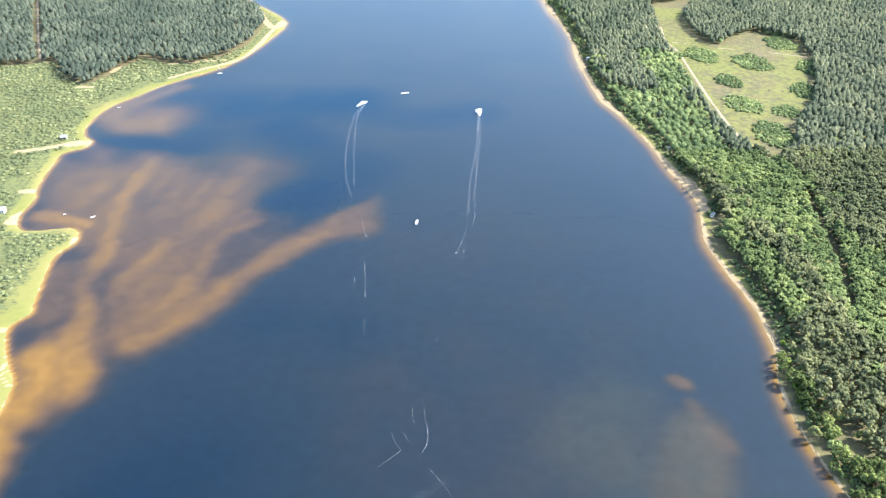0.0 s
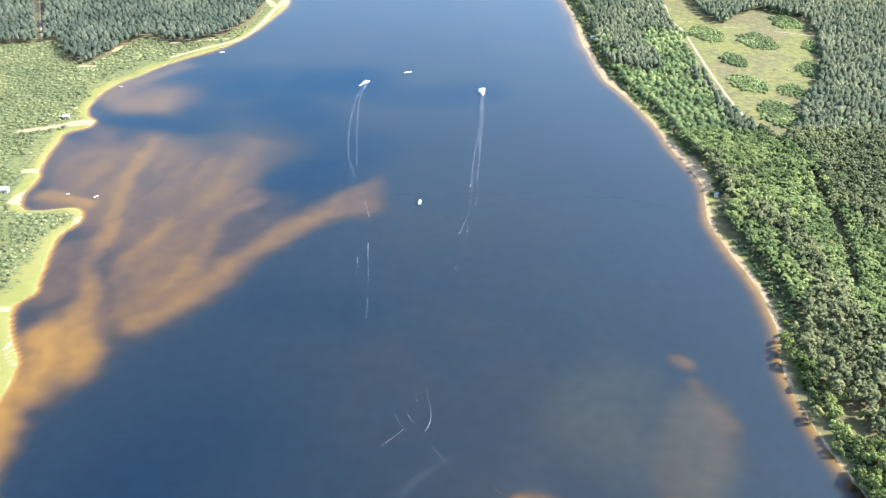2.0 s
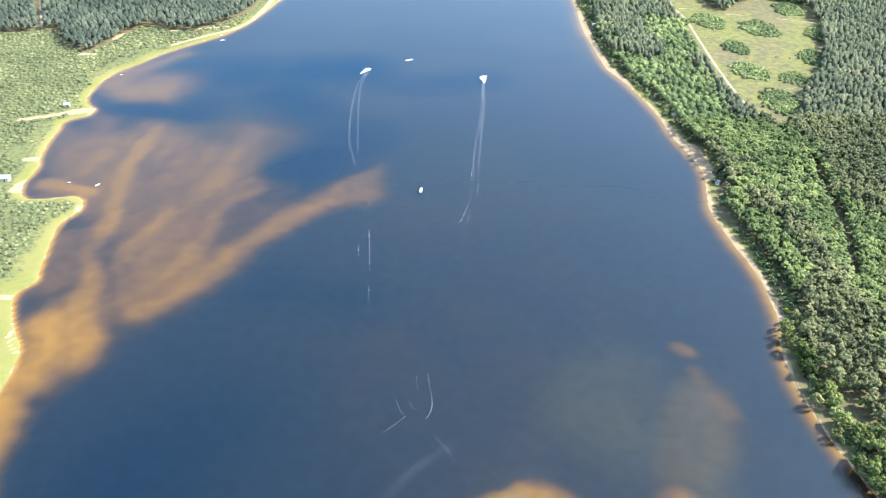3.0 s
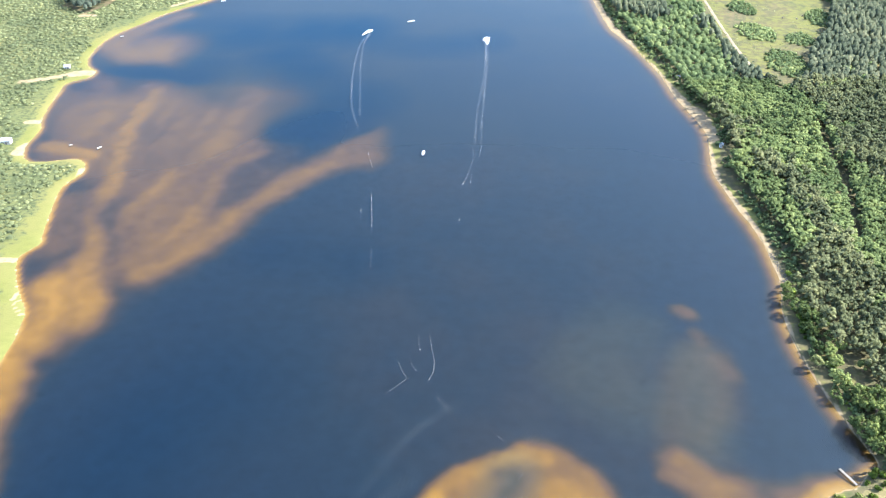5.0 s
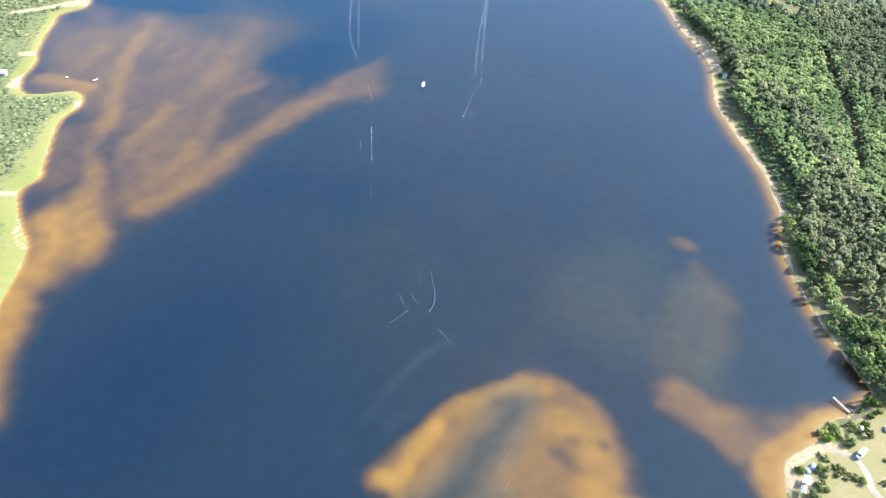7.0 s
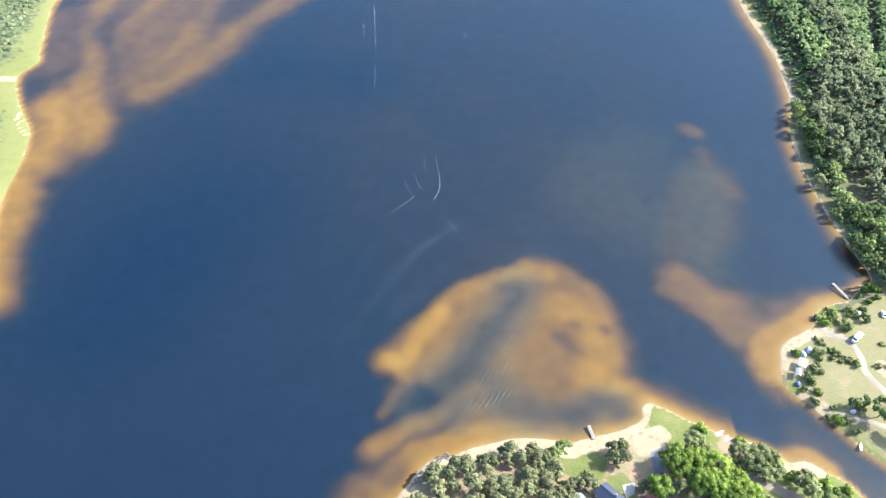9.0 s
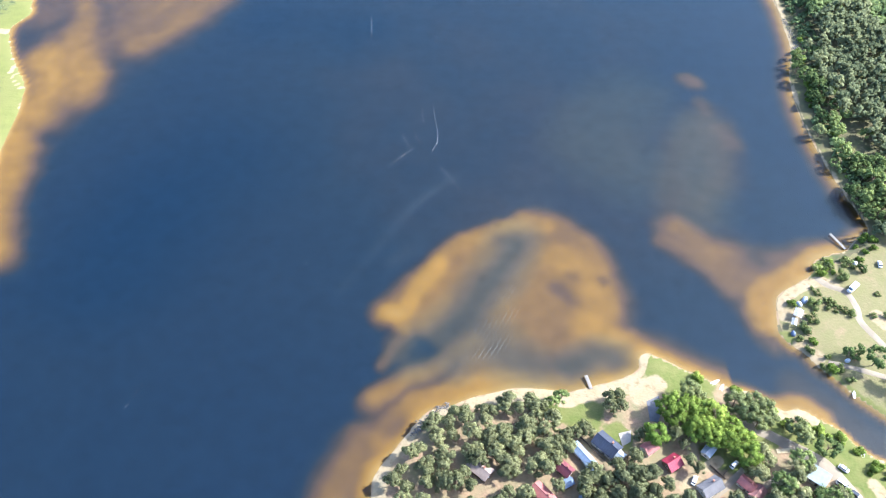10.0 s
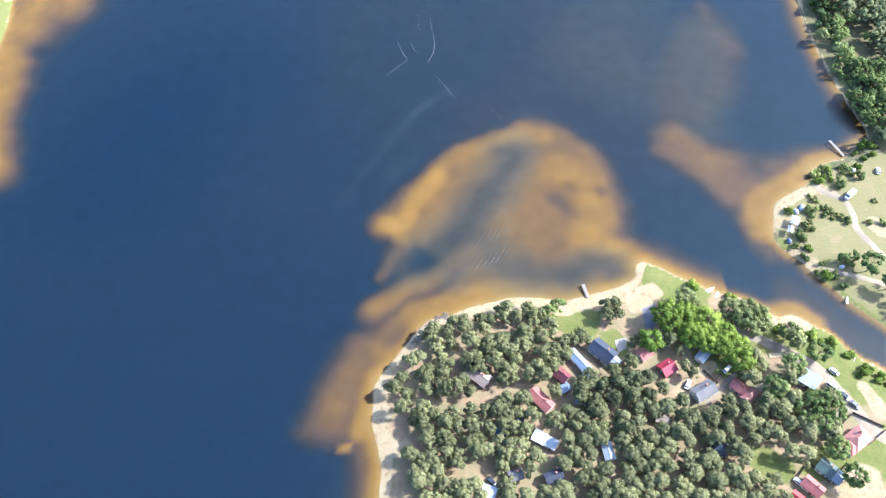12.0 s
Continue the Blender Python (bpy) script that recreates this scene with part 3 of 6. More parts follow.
def shallow(pts, inland):
    """How near the bed comes to the surface, 0 to 1."""
    moved = pts + np.stack([wander(pts, 34, 7), wander(pts, 34, 8)], 1) * np.where(pts[:, :1] < -60, 7, 3.5) + np.stack([wander(pts, 9, 9), wander(pts, 9, 10)], 1) * 1.5
    total = (np.exp(-((np.maximum(-inland, 0) / np.where(pts[:, 0] < -200, 6.0, np.where((pts[:, 0] > 120) & (pts[:, 1] < 222), 3.2, np.where((pts[:, 0] > 150) & (pts[:, 1] > 282), 5.0, 8.0)))) ** 1.2)) * np.where(pts[:, 0] < -200, 0.5, np.where((pts[:, 0] > 150) & (pts[:, 1] < 215), 0.55, 1.0))) ** 6
    grain = moved @ np.array([[1 / 15, 0.2 / 75], [-0.2 / 15, 1 / 75]])
    grain = wander(grain, 1.0, 14, 4) * 0.8 + 0.5 * wander(grain, 2.7, 15, 2)
    for level, soft, vein, ring in WASHES:
        ring = np.array(ring, float)
        line = smoothed(np.vstack([ring, ring[:1]]), 3)
        d = away(moved, line) * np.where(within(moved, line), 1, -1)
        u = np.clip(0.5 + d / (2 * soft), 0, 1)
        total += np.maximum((level + vein * np.maximum(grain, -0.45)) * u * u * (3 - 2 * u), 0) ** 6
    for w, s, row in SHOALS + WEST_SHOALS:
        d = away(moved, smoothed(row, 3))
        total += (s * np.exp(-0.75 * (d / w) ** (2.6 if row[0][1] < 420 else 2.2))) ** 6
    s = total ** (1 / 6)
    for w, a, row in HOLLOWS:
        s = s - a * np.exp(-0.75 * (away(moved, smoothed(row, 3) if len(row) > 2 else row) / w) ** 2)
    return np.clip(s * (1 + 0.13 * wander(pts, 26, 11, 4) + 0.06 * wander(pts, 8, 13)) + 0.03 + 0.04 * wander(pts, 110, 12), 0, 1)


def height(pts, inland=None):
    """The ground's height, and the bed's."""
    pts = np.asarray(pts, float)
    inland = shore(pts) if inland is None else inland
    land = 0.004 + 1.7 * (1 - np.exp(-np.maximum(inland, 0) / 10)) + 0.35 * wander(pts, 25, 21) * np.clip(inland / 15, 0, 1)
    return land, inland


def spread_of(parts):
    """Grid lines from (start, end, step) runs."""
    rows = []
    for a, b, s in parts:
        rows += list(np.linspace(a, b, max(int(round((b - a) / s)), 1), endpoint=False))
    return np.array(rows + [parts[-1][1]])


def sheet(name, xs, ys, z, mat, layers=()):
    """A grid as one mesh, with float layers on its corners."""
    nx, ny = len(xs), len(ys)
    gx, gy = np.meshgrid(xs, ys)
    me = bpy.data.meshes.new(name)
    i = (np.arange(ny - 1)[:, None] * nx + np.arange(nx - 1)[None]).ravel()
    quads = np.stack([i, i + 1, i + 1 + nx, i + nx], 1)
    build_mesh(me, np.stack([gx.ravel(), gy.ravel(), z], 1), quads)
    for key, values in layers:
        me.attributes.new(key, "FLOAT", "POINT").data.foreach_set("value", np.asarray(values, np.float32))
    me.polygons.foreach_set("use_smooth", np.ones(len(me.polygons), bool))
    me.materials.append(mat)
    return new(name, me)


def build_mesh(me, verts, quads):
    """Fill a mesh from arrays of corners and four-sided (or three-sided) faces."""
    verts, quads = np.asarray(verts, np.float32), np.asarray(quads, np.int32)
    n, k = quads.shape
    me.vertices.add(len(verts))
    me.vertices.foreach_set("co", verts.ravel())
    me.loops.add(n * k)
    me.loops.foreach_set("vertex_index", quads.ravel())
    me.polygons.add(n)
    me.polygons.foreach_set("loop_start", np.arange(0, n * k, k, dtype=np.int32))
    me.update(calc_edges=True)


# ---- ground and water ----
XS = spread_of([(-4900, -1500, 340), (-1500, -700, 50), (-700, -420, 10), (-420, -220, 2.6), (-220, -60, 4), (-60, 215, 2.0), (215, 420, 6), (420, 800, 14), (800, 1500, 50), (1500, 4900, 340)])
YS = spread_of([(-4900, -600, 430), (-600, 60, 44), (60, 95, 5), (95, 330, 2.0), (330, 660, 2.8), (660, 1000, 4.5), (1000, 1350, 9), (1350, 2000, 40), (2000, 4900, 290)])
GX, GY = np.meshgrid(XS, YS)
AT = np.stack([GX.ravel(), GY.ravel()], 1)
LAND, INLAND = height(AT)
wet = INLAND < 0
BEDZ = np.zeros(len(AT))
BEDZ[wet] = -np.minimum(0.02 + (DEEP - 0.02) * (1 - shallow(AT[wet], INLAND[wet])), 0.004 - 0.55 * INLAND[wet])
ZS = np.where(wet, BEDZ, LAND)
near = (np.abs(AT[:, 0]) < 800) & (AT[:, 1] > 0) & (AT[:, 1] < 1500) & ~wet
COVER = {key: np.zeros(len(AT)) for key in ("sand", "grass", "dry", "marsh", "fringe", "silt", "heath")}
COVER["silt"][wet] = fields(SILT, AT[wet])
P_NEAR = AT[near]
far_in = INLAND[near]
west_side = within(P_NEAR, RINGS[2])
south_side = within(P_NEAR, RINGS[1])
beach = np.clip((1.0 + 0.4 * wander(P_NEAR, 18, 5)) - far_in / np.where(south_side, 2.4, np.where(west_side, 0.7, np.where(P_NEAR[:, 1] > 420, 6.0, np.where(P_NEAR[:, 1] < 290, 0.7, 3.4)))), 0, 1) * 0.85
COVER["sand"][near] = np.maximum(np.maximum(fields(SAND, P_NEAR), fields(FAR_SAND, P_NEAR)), beach)
COVER["grass"][near] = np.maximum(fields(GRASS, P_NEAR), np.where(~south_side & ~west_side, np.where(within(P_NEAR, CAMP), 0.0, np.where(within(P_NEAR, MEADOW), 0.48 + 0.5 * wander(P_NEAR, 60, 16), 0.38)), 0))
COVER["dry"][near] = np.where(south_side | west_side | within(P_NEAR, CAMP), 0.0, 1.0)
WEST_WOOD = [(-300, 1320), (-500, 1700), (-1200, 1700), (-1100, 960), (-511, 967), (-475, 975), (-453, 984), (-420, 925), (-390, 903), (-378, 926), (-370, 965), (-352, 1001), (-327, 982), (-293, 978), (-261, 1011), (-243, 1059), (-238, 1148), (-266, 1234)]
in_camp = within(P_NEAR, CAMP)
forest = west_side & within(P_NEAR, WEST_WOOD)
COVER["fringe"][near] = np.where(west_side & ~forest, np.clip(1.15 - far_in / (np.where(P_NEAR[:, 1] < 500, 22, 14) + 8 * wander(P_NEAR, 40, 18)), 0, 1), np.where(in_camp, 0.16 + 0.45 * wander(P_NEAR, 18, 17), fields(REEDS, P_NEAR)))
COVER["dry"][near] = np.where(in_camp, 0.0, np.maximum(COVER["dry"][near], forest))
COVER["heath"][near] = np.where(in_camp, 0.8 + 0.35 * wander(P_NEAR, 14, 19), 0.0)
COVER["marsh"][near] = np.where(west_side & ~forest, 1.0, 0.0)
ground = tagged(sheet("ground", XS, YS, ZS, GROUND, COVER.items()), "sandy shores, dry meadow, forest floor and lake bed", "ground", kind="structure")

# wave trains on the water: middle line, half width, length of a wave, height, the way it runs
WAVES = [
    ([(11.1, 199.5), (18.2, 221.5), (28.6, 254), (37.5, 286), (43.6, 316.9)], 12, 2.0, 0.11, 30),
    ([(14, 215), (24, 245), (33, 272)], 15, 2.3, 0.035, 24),
    ([(31, 307), (47, 297), (57, 286)], 7, 1.9, 0.03, 38),
    ([(-52.1, 246.5), (-42.3, 262.8), (-29.5, 285), (-15.9, 305.8), (-0.1, 319.6)], 3.6, 2.2, 0.19, 35),
    ([(-28.8, 263.3), (-20.8, 270.3), (-14.1, 279.3)], 5.5, 2.0, 0.15, 12),
    ([(119, 240), (122, 222), (126, 202)], 7, 1.7, 0.05, 27),
    ([(97, 251), (108, 236), (113, 219)], 9, 1.6, 0.028, 33),
]
WX = spread_of([(-4900, -800, 820), (-800, -400, 24), (-400, -62, 8), (-62, -40, 0.6), (-40, 66, 0.45), (66, 136, 0.6), (136, 300, 12), (300, 860, 40), (860, 4900, 800)])
WY = spread_of([(-4900, 0, 700), (0, 194, 18), (194, 328, 0.5), (328, 1000, 16), (1000, 1300, 30), (1300, 4900, 600)])
wx, wy = np.meshgrid(WX, WY)
on = np.stack([wx.ravel(), wy.ravel()], 1)
waves = np.zeros(len(on))
fine = (on[:, 0] > -66) & (on[:, 0] < 136) & (on[:, 1] > 194) & (on[:, 1] < 328)
p = on[fine]
for row, half, length, high, turn in WAVES:
    d = away(p, smoothed(row, 4) if len(row) > 2 else row)
    a = radians(turn)
    along = p[:, 0] * math.cos(a) + p[:, 1] * -math.sin(a) + wander(p, 22, 31) * 1.5
    fade = np.exp(-((d / half) ** 4) * 1.2) * np.clip(0.9 + 0.4 * wander(p, 14, 33), 0.3, 1.2)
    waves[fine] += high * fade * np.sin(2 * math.pi * along / length)
water = tagged(sheet("water", WX, WY, waves, WATER, [("muted", fields(MUTED, on, 1.6) * np.clip(0.75 + 0.5 * wander(on, 60, 35), 0, 1))]), "calm tea-brown river water, dark blue where deep", "water", kind="structure")
water.visible_shadow = False



# ---- making parts ----
def part(name, bm, mat, parent, label="", smooth=False):
    """Link a bmesh as one mesh under a thing or a part."""
    me = bpy.data.meshes.new(name)
    bm.to_mesh(me)
    bm.free()
    if smooth:
        me.polygons.foreach_set("use_smooth", np.ones(len(me.polygons), bool))
    me.materials.append(mat)
    ob = new(name, me)
    ob.parent = parent
    return tagged(ob, label)


def thing(name, label, category, group="", kind="", m=None):
    ob = tagged(new(name), label, category, group, kind)
    ob.empty_display_size = 0.5
    if m is not None:
        ob.matrix_world = m
    return ob


def block(bm, x, y, z, sx, sy, sz, turn=0.0, bevel=0.0):
    """A box by its middle and sizes."""
    made = bmesh.ops.create_cube(bm, size=1.0, matrix=pose(x, y, z, 0, 0, turn) @ Matrix.Diagonal((sx, sy, sz, 1)))
    if bevel:
        edges = list({e for v in made["verts"] for e in v.link_edges})
        bmesh.ops.bevel(bm, geom=edges, offset=bevel, segments=1, affect="EDGES")
    return bm


def rod(bm, a, b, r0, r1, sides=6):
    """A tapered rod from a to b."""
    a, b = Vector(a), Vector(b)
    m = Matrix.Translation((a + b) / 2) @ (b - a).to_track_quat("Z", "Y").to_matrix().to_4x4()
    bmesh.ops.create_cone(bm, cap_ends=True, segments=sides, radius1=r0, radius2=r1, depth=(b - a).length, matrix=m)
    return bm


def ground_at(x, y):
    z, inland = height(np.array([[x, y]]))
    return float(z[0]) if inland[0] > 0 else 0.0


# ---- trees ----
def crown_plan(kind, rng):
    """Clumps of a crown: middle, radii. Heights in metres above the root."""
    rows = []
    if kind == "pine":
        tall, wide = rng.uniform(6.9, 8.6), rng.uniform(2.8, 3.8)
        lean = rng.uniform(-0.5, 0.5, 2)
        for k in range(int(rng.integers(26, 33))):
            a, r = rng.uniform(0, 6.28), wide * math.sqrt(rng.uniform(0.0, 1.0))
            edge = wide * (0.82 + 0.2 * math.sin(2 * a + lean[0] * 6) + 0.12 * math.sin(5 * a + lean[1] * 9))
            r *= edge / wide
            z = tall * (0.90 - 0.42 * (r / wide) ** 2) + rng.uniform(-1.3, 0.3)
            s = rng.uniform(0.75, 1.4)
            rows.append((r * math.cos(a) + lean[0], r * math.sin(a) + lean[1], z, s, s * 0.72))
    elif kind == "oval":
        tall, wide = rng.uniform(11.0, 12.8), rng.uniform(2.7, 3.4)
        for k in range(15):
            a, b, r = rng.uniform(0, 6.28), math.asin(rng.uniform(-0.5, 1.0)), rng.uniform(0.6, 0.95)
            s = rng.uniform(1.0, 1.5)
            rows.append((wide * r * math.cos(b) * math.cos(a), wide * r * math.cos(b) * math.sin(a), tall * 0.58 + tall * 0.36 * r * math.sin(b), s, s))
    elif kind == "bush":
        wide = rng.uniform(1.4, 2.4)
        for k in range(7):
            a, r = rng.uniform(0, 6.28), wide * math.sqrt(rng.uniform(0, 1)) * 0.8
            s = rng.uniform(0.7, 1.15)
            rows.append((r * math.cos(a), r * math.sin(a), rng.uniform(0.5, 1.9) - 0.25 * r, s, s * 0.85))
    else:
        tall, wide = rng.uniform(9.0, 11.5), rng.uniform(3.8, 5.0)
        for k in range(int(rng.integers(24, 32))):
            a, b = rng.uniform(0, 6.28), math.asin(rng.uniform(-0.45, 1.0))
            r = rng.uniform(0.62, 1.0)
            s = rng.uniform(1.0, 1.9)
            rows.append((wide * r * math.cos(b) * math.cos(a), wide * r * math.cos(b) * math.sin(a), tall * 0.60 + tall * 0.36 * r * math.sin(b), s, s * 0.85))
    return rows


def leaves(plan, count, size, rng, round_off=0.4, loose=1.0, flat=0.3):
    """Small leaf sprays over the clumps: corners and four-sided faces."""
    plan = np.array(plan)
    share = plan[:, 3] ** 2
    pick = rng.choice(len(plan), count, p=share / share.sum())
    n = rng.normal(size=(count, 3))
    n[:, 2] = np.where(n[:, 2] < 0, np.abs(n[:, 2]) * rng.choice([1, 1, -1], count), n[:, 2])
    n /= np.linalg.norm(n, axis=1, keepdims=True)
    c = plan[pick]
    mid = c[:, :3] + n * np.stack([c[:, 3], c[:, 3], c[:, 4]], 1) * (1.0 + loose * rng.uniform(-0.25, 0.08, (count, 1)))
    n = n + rng.normal(size=n.shape) * 0.45 * loose
    n /= np.linalg.norm(n, axis=1, keepdims=True)
    u = np.cross(n, rng.normal(size=n.shape))
    u /= np.linalg.norm(u, axis=1, keepdims=True)
    v = np.cross(n, u)
    s = size * rng.uniform(0.6, 1.25, (count, 1)) / 2
    w = s * rng.uniform(0.5, 0.9, (count, 1))
    bend = n * s * 0.35
    out = mid - c[:, :3] + rng.normal(size=n.shape) * 0.15
    out /= np.linalg.norm(out, axis=1, keepdims=True)
    whole = mid - plan[:, :3].mean(0) * (1, 1, 0.8)
    whole /= np.linalg.norm(whole, axis=1, keepdims=True)
    out = (0.75 - round_off) * out + round_off * whole + 0.25 * n + flat * np.array([0.15, 0.05, 1.0])
    corners = np.stack([mid - u * s - bend, mid - v * w, mid + u * s - bend, mid + v * w], 1).reshape(-1, 3)
    return corners, np.arange(count * 4).reshape(-1, 4), np.repeat(out, 4, 0)


def core(plan, rng, few=False):
    """A rough solid inside each clump, that keeps light from shining through."""
    base = [(0, 0, 1), (1, 0, 0), (0, 1, 0), (-1, 0, 0), (0, -1, 0), (0, 0, -1)]
    faces = [(0, 1, 2, 2), (0, 2, 3, 3), (0, 3, 4, 4), (0, 4, 1, 1), (5, 2, 1, 1), (5, 3, 2, 2), (5, 4, 3, 3), (5, 1, 4, 4)]
    vs, fs = [], []
    if few:
        # one uneven, pointed solid for the whole crown
        p = np.array(plan)
        mid = p[:, :3].mean(0)
        half = np.abs(p[:, :3] - mid).max(0) + 0.5
        for up, wide in ((-1.0, 0.7), (-0.2, 0.95), (0.5, 0.6)):
            turn = rng.uniform(0, 1)
            for k in range(5):
                a, r = (k + turn) * math.pi / 2.5, wide * rng.uniform(0.7, 1.12)
                vs.append((mid[0] + half[0] * r * math.cos(a), mid[1] + half[1] * r * math.sin(a), mid[2] + half[2] * (up + rng.uniform(-0.22, 0.22))))
        vs.append((mid[0] + rng.uniform(-0.5, 0.5), mid[1] + rng.uniform(-0.5, 0.5), mid[2] + half[2] * rng.uniform(1.0, 1.3)))
        for ring in range(2):
            for k in range(5):
                n, o = ring * 5 + k, ring * 5 + (k + 1) % 5
                fs.append((n, o, o + 5, n + 5))
        for k in range(5):
            fs.append((10 + k, 10 + (k + 1) % 5, 15, 15))
        return np.array(vs), fs
    for x, y, z, s, t in plan:
        a = rng.uniform(0, 1.57)
        for bx, by, bz in base:
            k = rng.uniform(0.72, 0.95)
            vs.append((x + s * k * (bx * math.cos(a) - by * math.sin(a)), y + s * k * (bx * math.sin(a) + by * math.cos(a)), z + t * k * bz))
        fs += [tuple(len(vs) - 6 + i for i in f) for f in faces]
    return np.array(vs), fs


def tris_of(faces):
    """Four-sided rows whose last corner repeats become true triangles."""
    return [f[:3] if len(f) == 4 and f[2] == f[3] else tuple(f) for f in faces]


def rounded(me, normals):
    """Shade leaf sprays like the clump that they cover."""
    normals = normals / np.maximum(np.linalg.norm(normals, axis=1, keepdims=True), 1e-6)
    me.polygons.foreach_set("use_smooth", np.ones(len(me.polygons), bool))
    me.normals_split_custom_set_from_vertices(normals.tolist())


def tree(name, kind, label, category, group, mat, seed, count, size):
    """One tree: trunk, limbs and a crown of leaf sprays."""
    rng = np.random.default_rng(seed)
    plan = crown_plan(kind, rng)
    ob = thing(name, label, category, group)
    top = max(p[2] for p in plan)
    bm = bmesh.new()
    if kind != "bush":
        thick = 0.24 if kind == "pine" else 0.30
        rod(bm, (0, 0, -0.4), (0.15, 0.1, top * 0.5), thick, thick * 0.7)
        rod(bm, (0.15, 0.1, top * 0.48), (0.0, 0.0, top * 0.9), thick * 0.7, 0.06)
        for x, y, z, s, t in plan[::2]:
            rod(bm, (0.1, 0.05, z * 0.82), (x * 0.9, y * 0.9, z), 0.09, 0.03, 4)
    else:
        for x, y, z, s, t in plan[:5]:
            rod(bm, (x * 0.1, y * 0.1, -0.2), (x * 0.8, y * 0.8, z), 0.06, 0.02, 4)
    part("trunk" if kind != "bush" else "stems", bm, BARK, ob)
    vs, fs, ns = leaves(plan, count, size, rng)
    cv, cf = core(plan, rng)
    cn = cv - np.repeat(np.array(plan)[:, :3], 6, 0)
    me = bpy.data.meshes.new("crown")
    me.from_pydata(np.vstack([vs, cv]).tolist(), [], [tuple(f) for f in fs.tolist()] + [tuple(i + len(vs) for i in f) for f in tris_of(cf)])
    rounded(me, np.vstack([ns, cn]))
    me.materials.append(mat)
    crown = new("crown", me)
    crown.parent = ob
    return ob


def sow(ring_or_box, gap, seed, keep):
    """Uneven spots about gap metres apart in a box x0, y0, x1, y1, where keep(points) holds."""
    rng = np.random.default_rng(seed)
    x0, y0, x1, y1 = ring_or_box
    xs, ys = np.arange(x0, x1, gap), np.arange(y0, y1, gap)
    gx, gy = np.meshgrid(xs, ys)
    gx[1::2] += gap / 2
    p = np.stack([gx.ravel(), gy.ravel()], 1) + rng.uniform(-0.42, 0.42, (gx.size, 2)) * gap
    return p[keep(p)]


def wood(name, label, spots, kind, mat, seed, count, size, few, scale=(0.8, 1.15), flat=0.5, squash=1.0):
    """A stretch of wood as one mesh: many trees of a few builds, each turned and sized by chance."""
    rng = np.random.default_rng(seed)
    builds = []
    for k in range(8):
        plan = crown_plan(kind, rng)
        vs, fs, ns = leaves(plan, count, size, rng, 0.7, 0.4, flat)
        cv, cf = core(plan, rng, few)
        mids = np.array(plan)[:, :3]
        cn = cv - (np.repeat(mids, 6, 0) if not few else mids.mean(0))
        cn = cn / np.linalg.norm(cn, axis=1, keepdims=True) + flat * np.array([0.15, 0.05, 1.0])
        builds.append((np.vstack([vs, cv]), np.vstack([fs, np.array(cf) + len(vs)]), np.vstack([ns, cn])))
    z = height(spots)[0]
    vs, fs, tones, ns, n = [], [], [], [], 0
    for (x, y), h in zip(spots, z):
        v, f, w = builds[int(rng.integers(8))]
        a, s, t = rng.uniform(0, 6.28), rng.uniform(*scale), rng.uniform(*scale) * squash
        c, d = math.cos(a) * s, math.sin(a) * s
        vs.append(np.stack([v[:, 0] * c - v[:, 1] * d + x, v[:, 0] * d + v[:, 1] * c + y, v[:, 2] * t + h], 1))
        fs.append(f + n)
        ns.append(np.stack([w[:, 0] * math.cos(a) - w[:, 1] * math.sin(a), w[:, 0] * math.sin(a) + w[:, 1] * math.cos(a), w[:, 2]], 1))
        tones.append(np.full(len(v), rng.uniform()))
        n += len(v)
    me = bpy.data.meshes.new(name)
    fs = np.vstack(fs)
    quad = fs[:, 2] != fs[:, 3]
    verts = np.vstack(vs).astype(np.float32)
    loops = np.concatenate([fs[quad].ravel(), fs[~quad][:, :3].ravel()]).astype(np.int32)
    sizes = np.concatenate([np.full(quad.sum(), 4), np.full((~quad).sum(), 3)])
    me.vertices.add(len(verts))
    me.vertices.foreach_set("co", verts.ravel())
    me.loops.add(len(loops))
    me.loops.foreach_set("vertex_index", loops)
    me.polygons.add(len(sizes))
    me.polygons.foreach_set("loop_start", np.concatenate([[0], np.cumsum(sizes)[:-1]]).astype(np.int32))
    me.update(calc_edges=True)
    rounded(me, np.vstack(ns))
    me.attributes.new("tone", "FLOAT", "POINT").data.foreach_set("value", np.concatenate(tones).astype(np.float32))
    me.materials.append(mat)
    return tagged(new(name, me), label, "trees" if kind != "bush" else "bushes", kind="stuff")


USED = set()


def stand(builds, spots, seed, low=0.8, high=1.15):
    """Copies of built trees at the spots."""
    rng = np.random.default_rng(seed)
    z = height(spots)[0]
    for (x, y), h in zip(spots, z):
        ob = builds[int(rng.integers(len(builds)))]
        s = rng.uniform(low, high)
        m = pose(x, y, h - 0.05, 0, 0, rng.uniform(0, 360))
        if ob.name in USED:
            other = copy_thing(ob, m)
        else:
            USED.add(ob.name)
            other = ob
            ob.matrix_basis = m
        other.scale = (s, s, s * rng.uniform(0.92, 1.1))


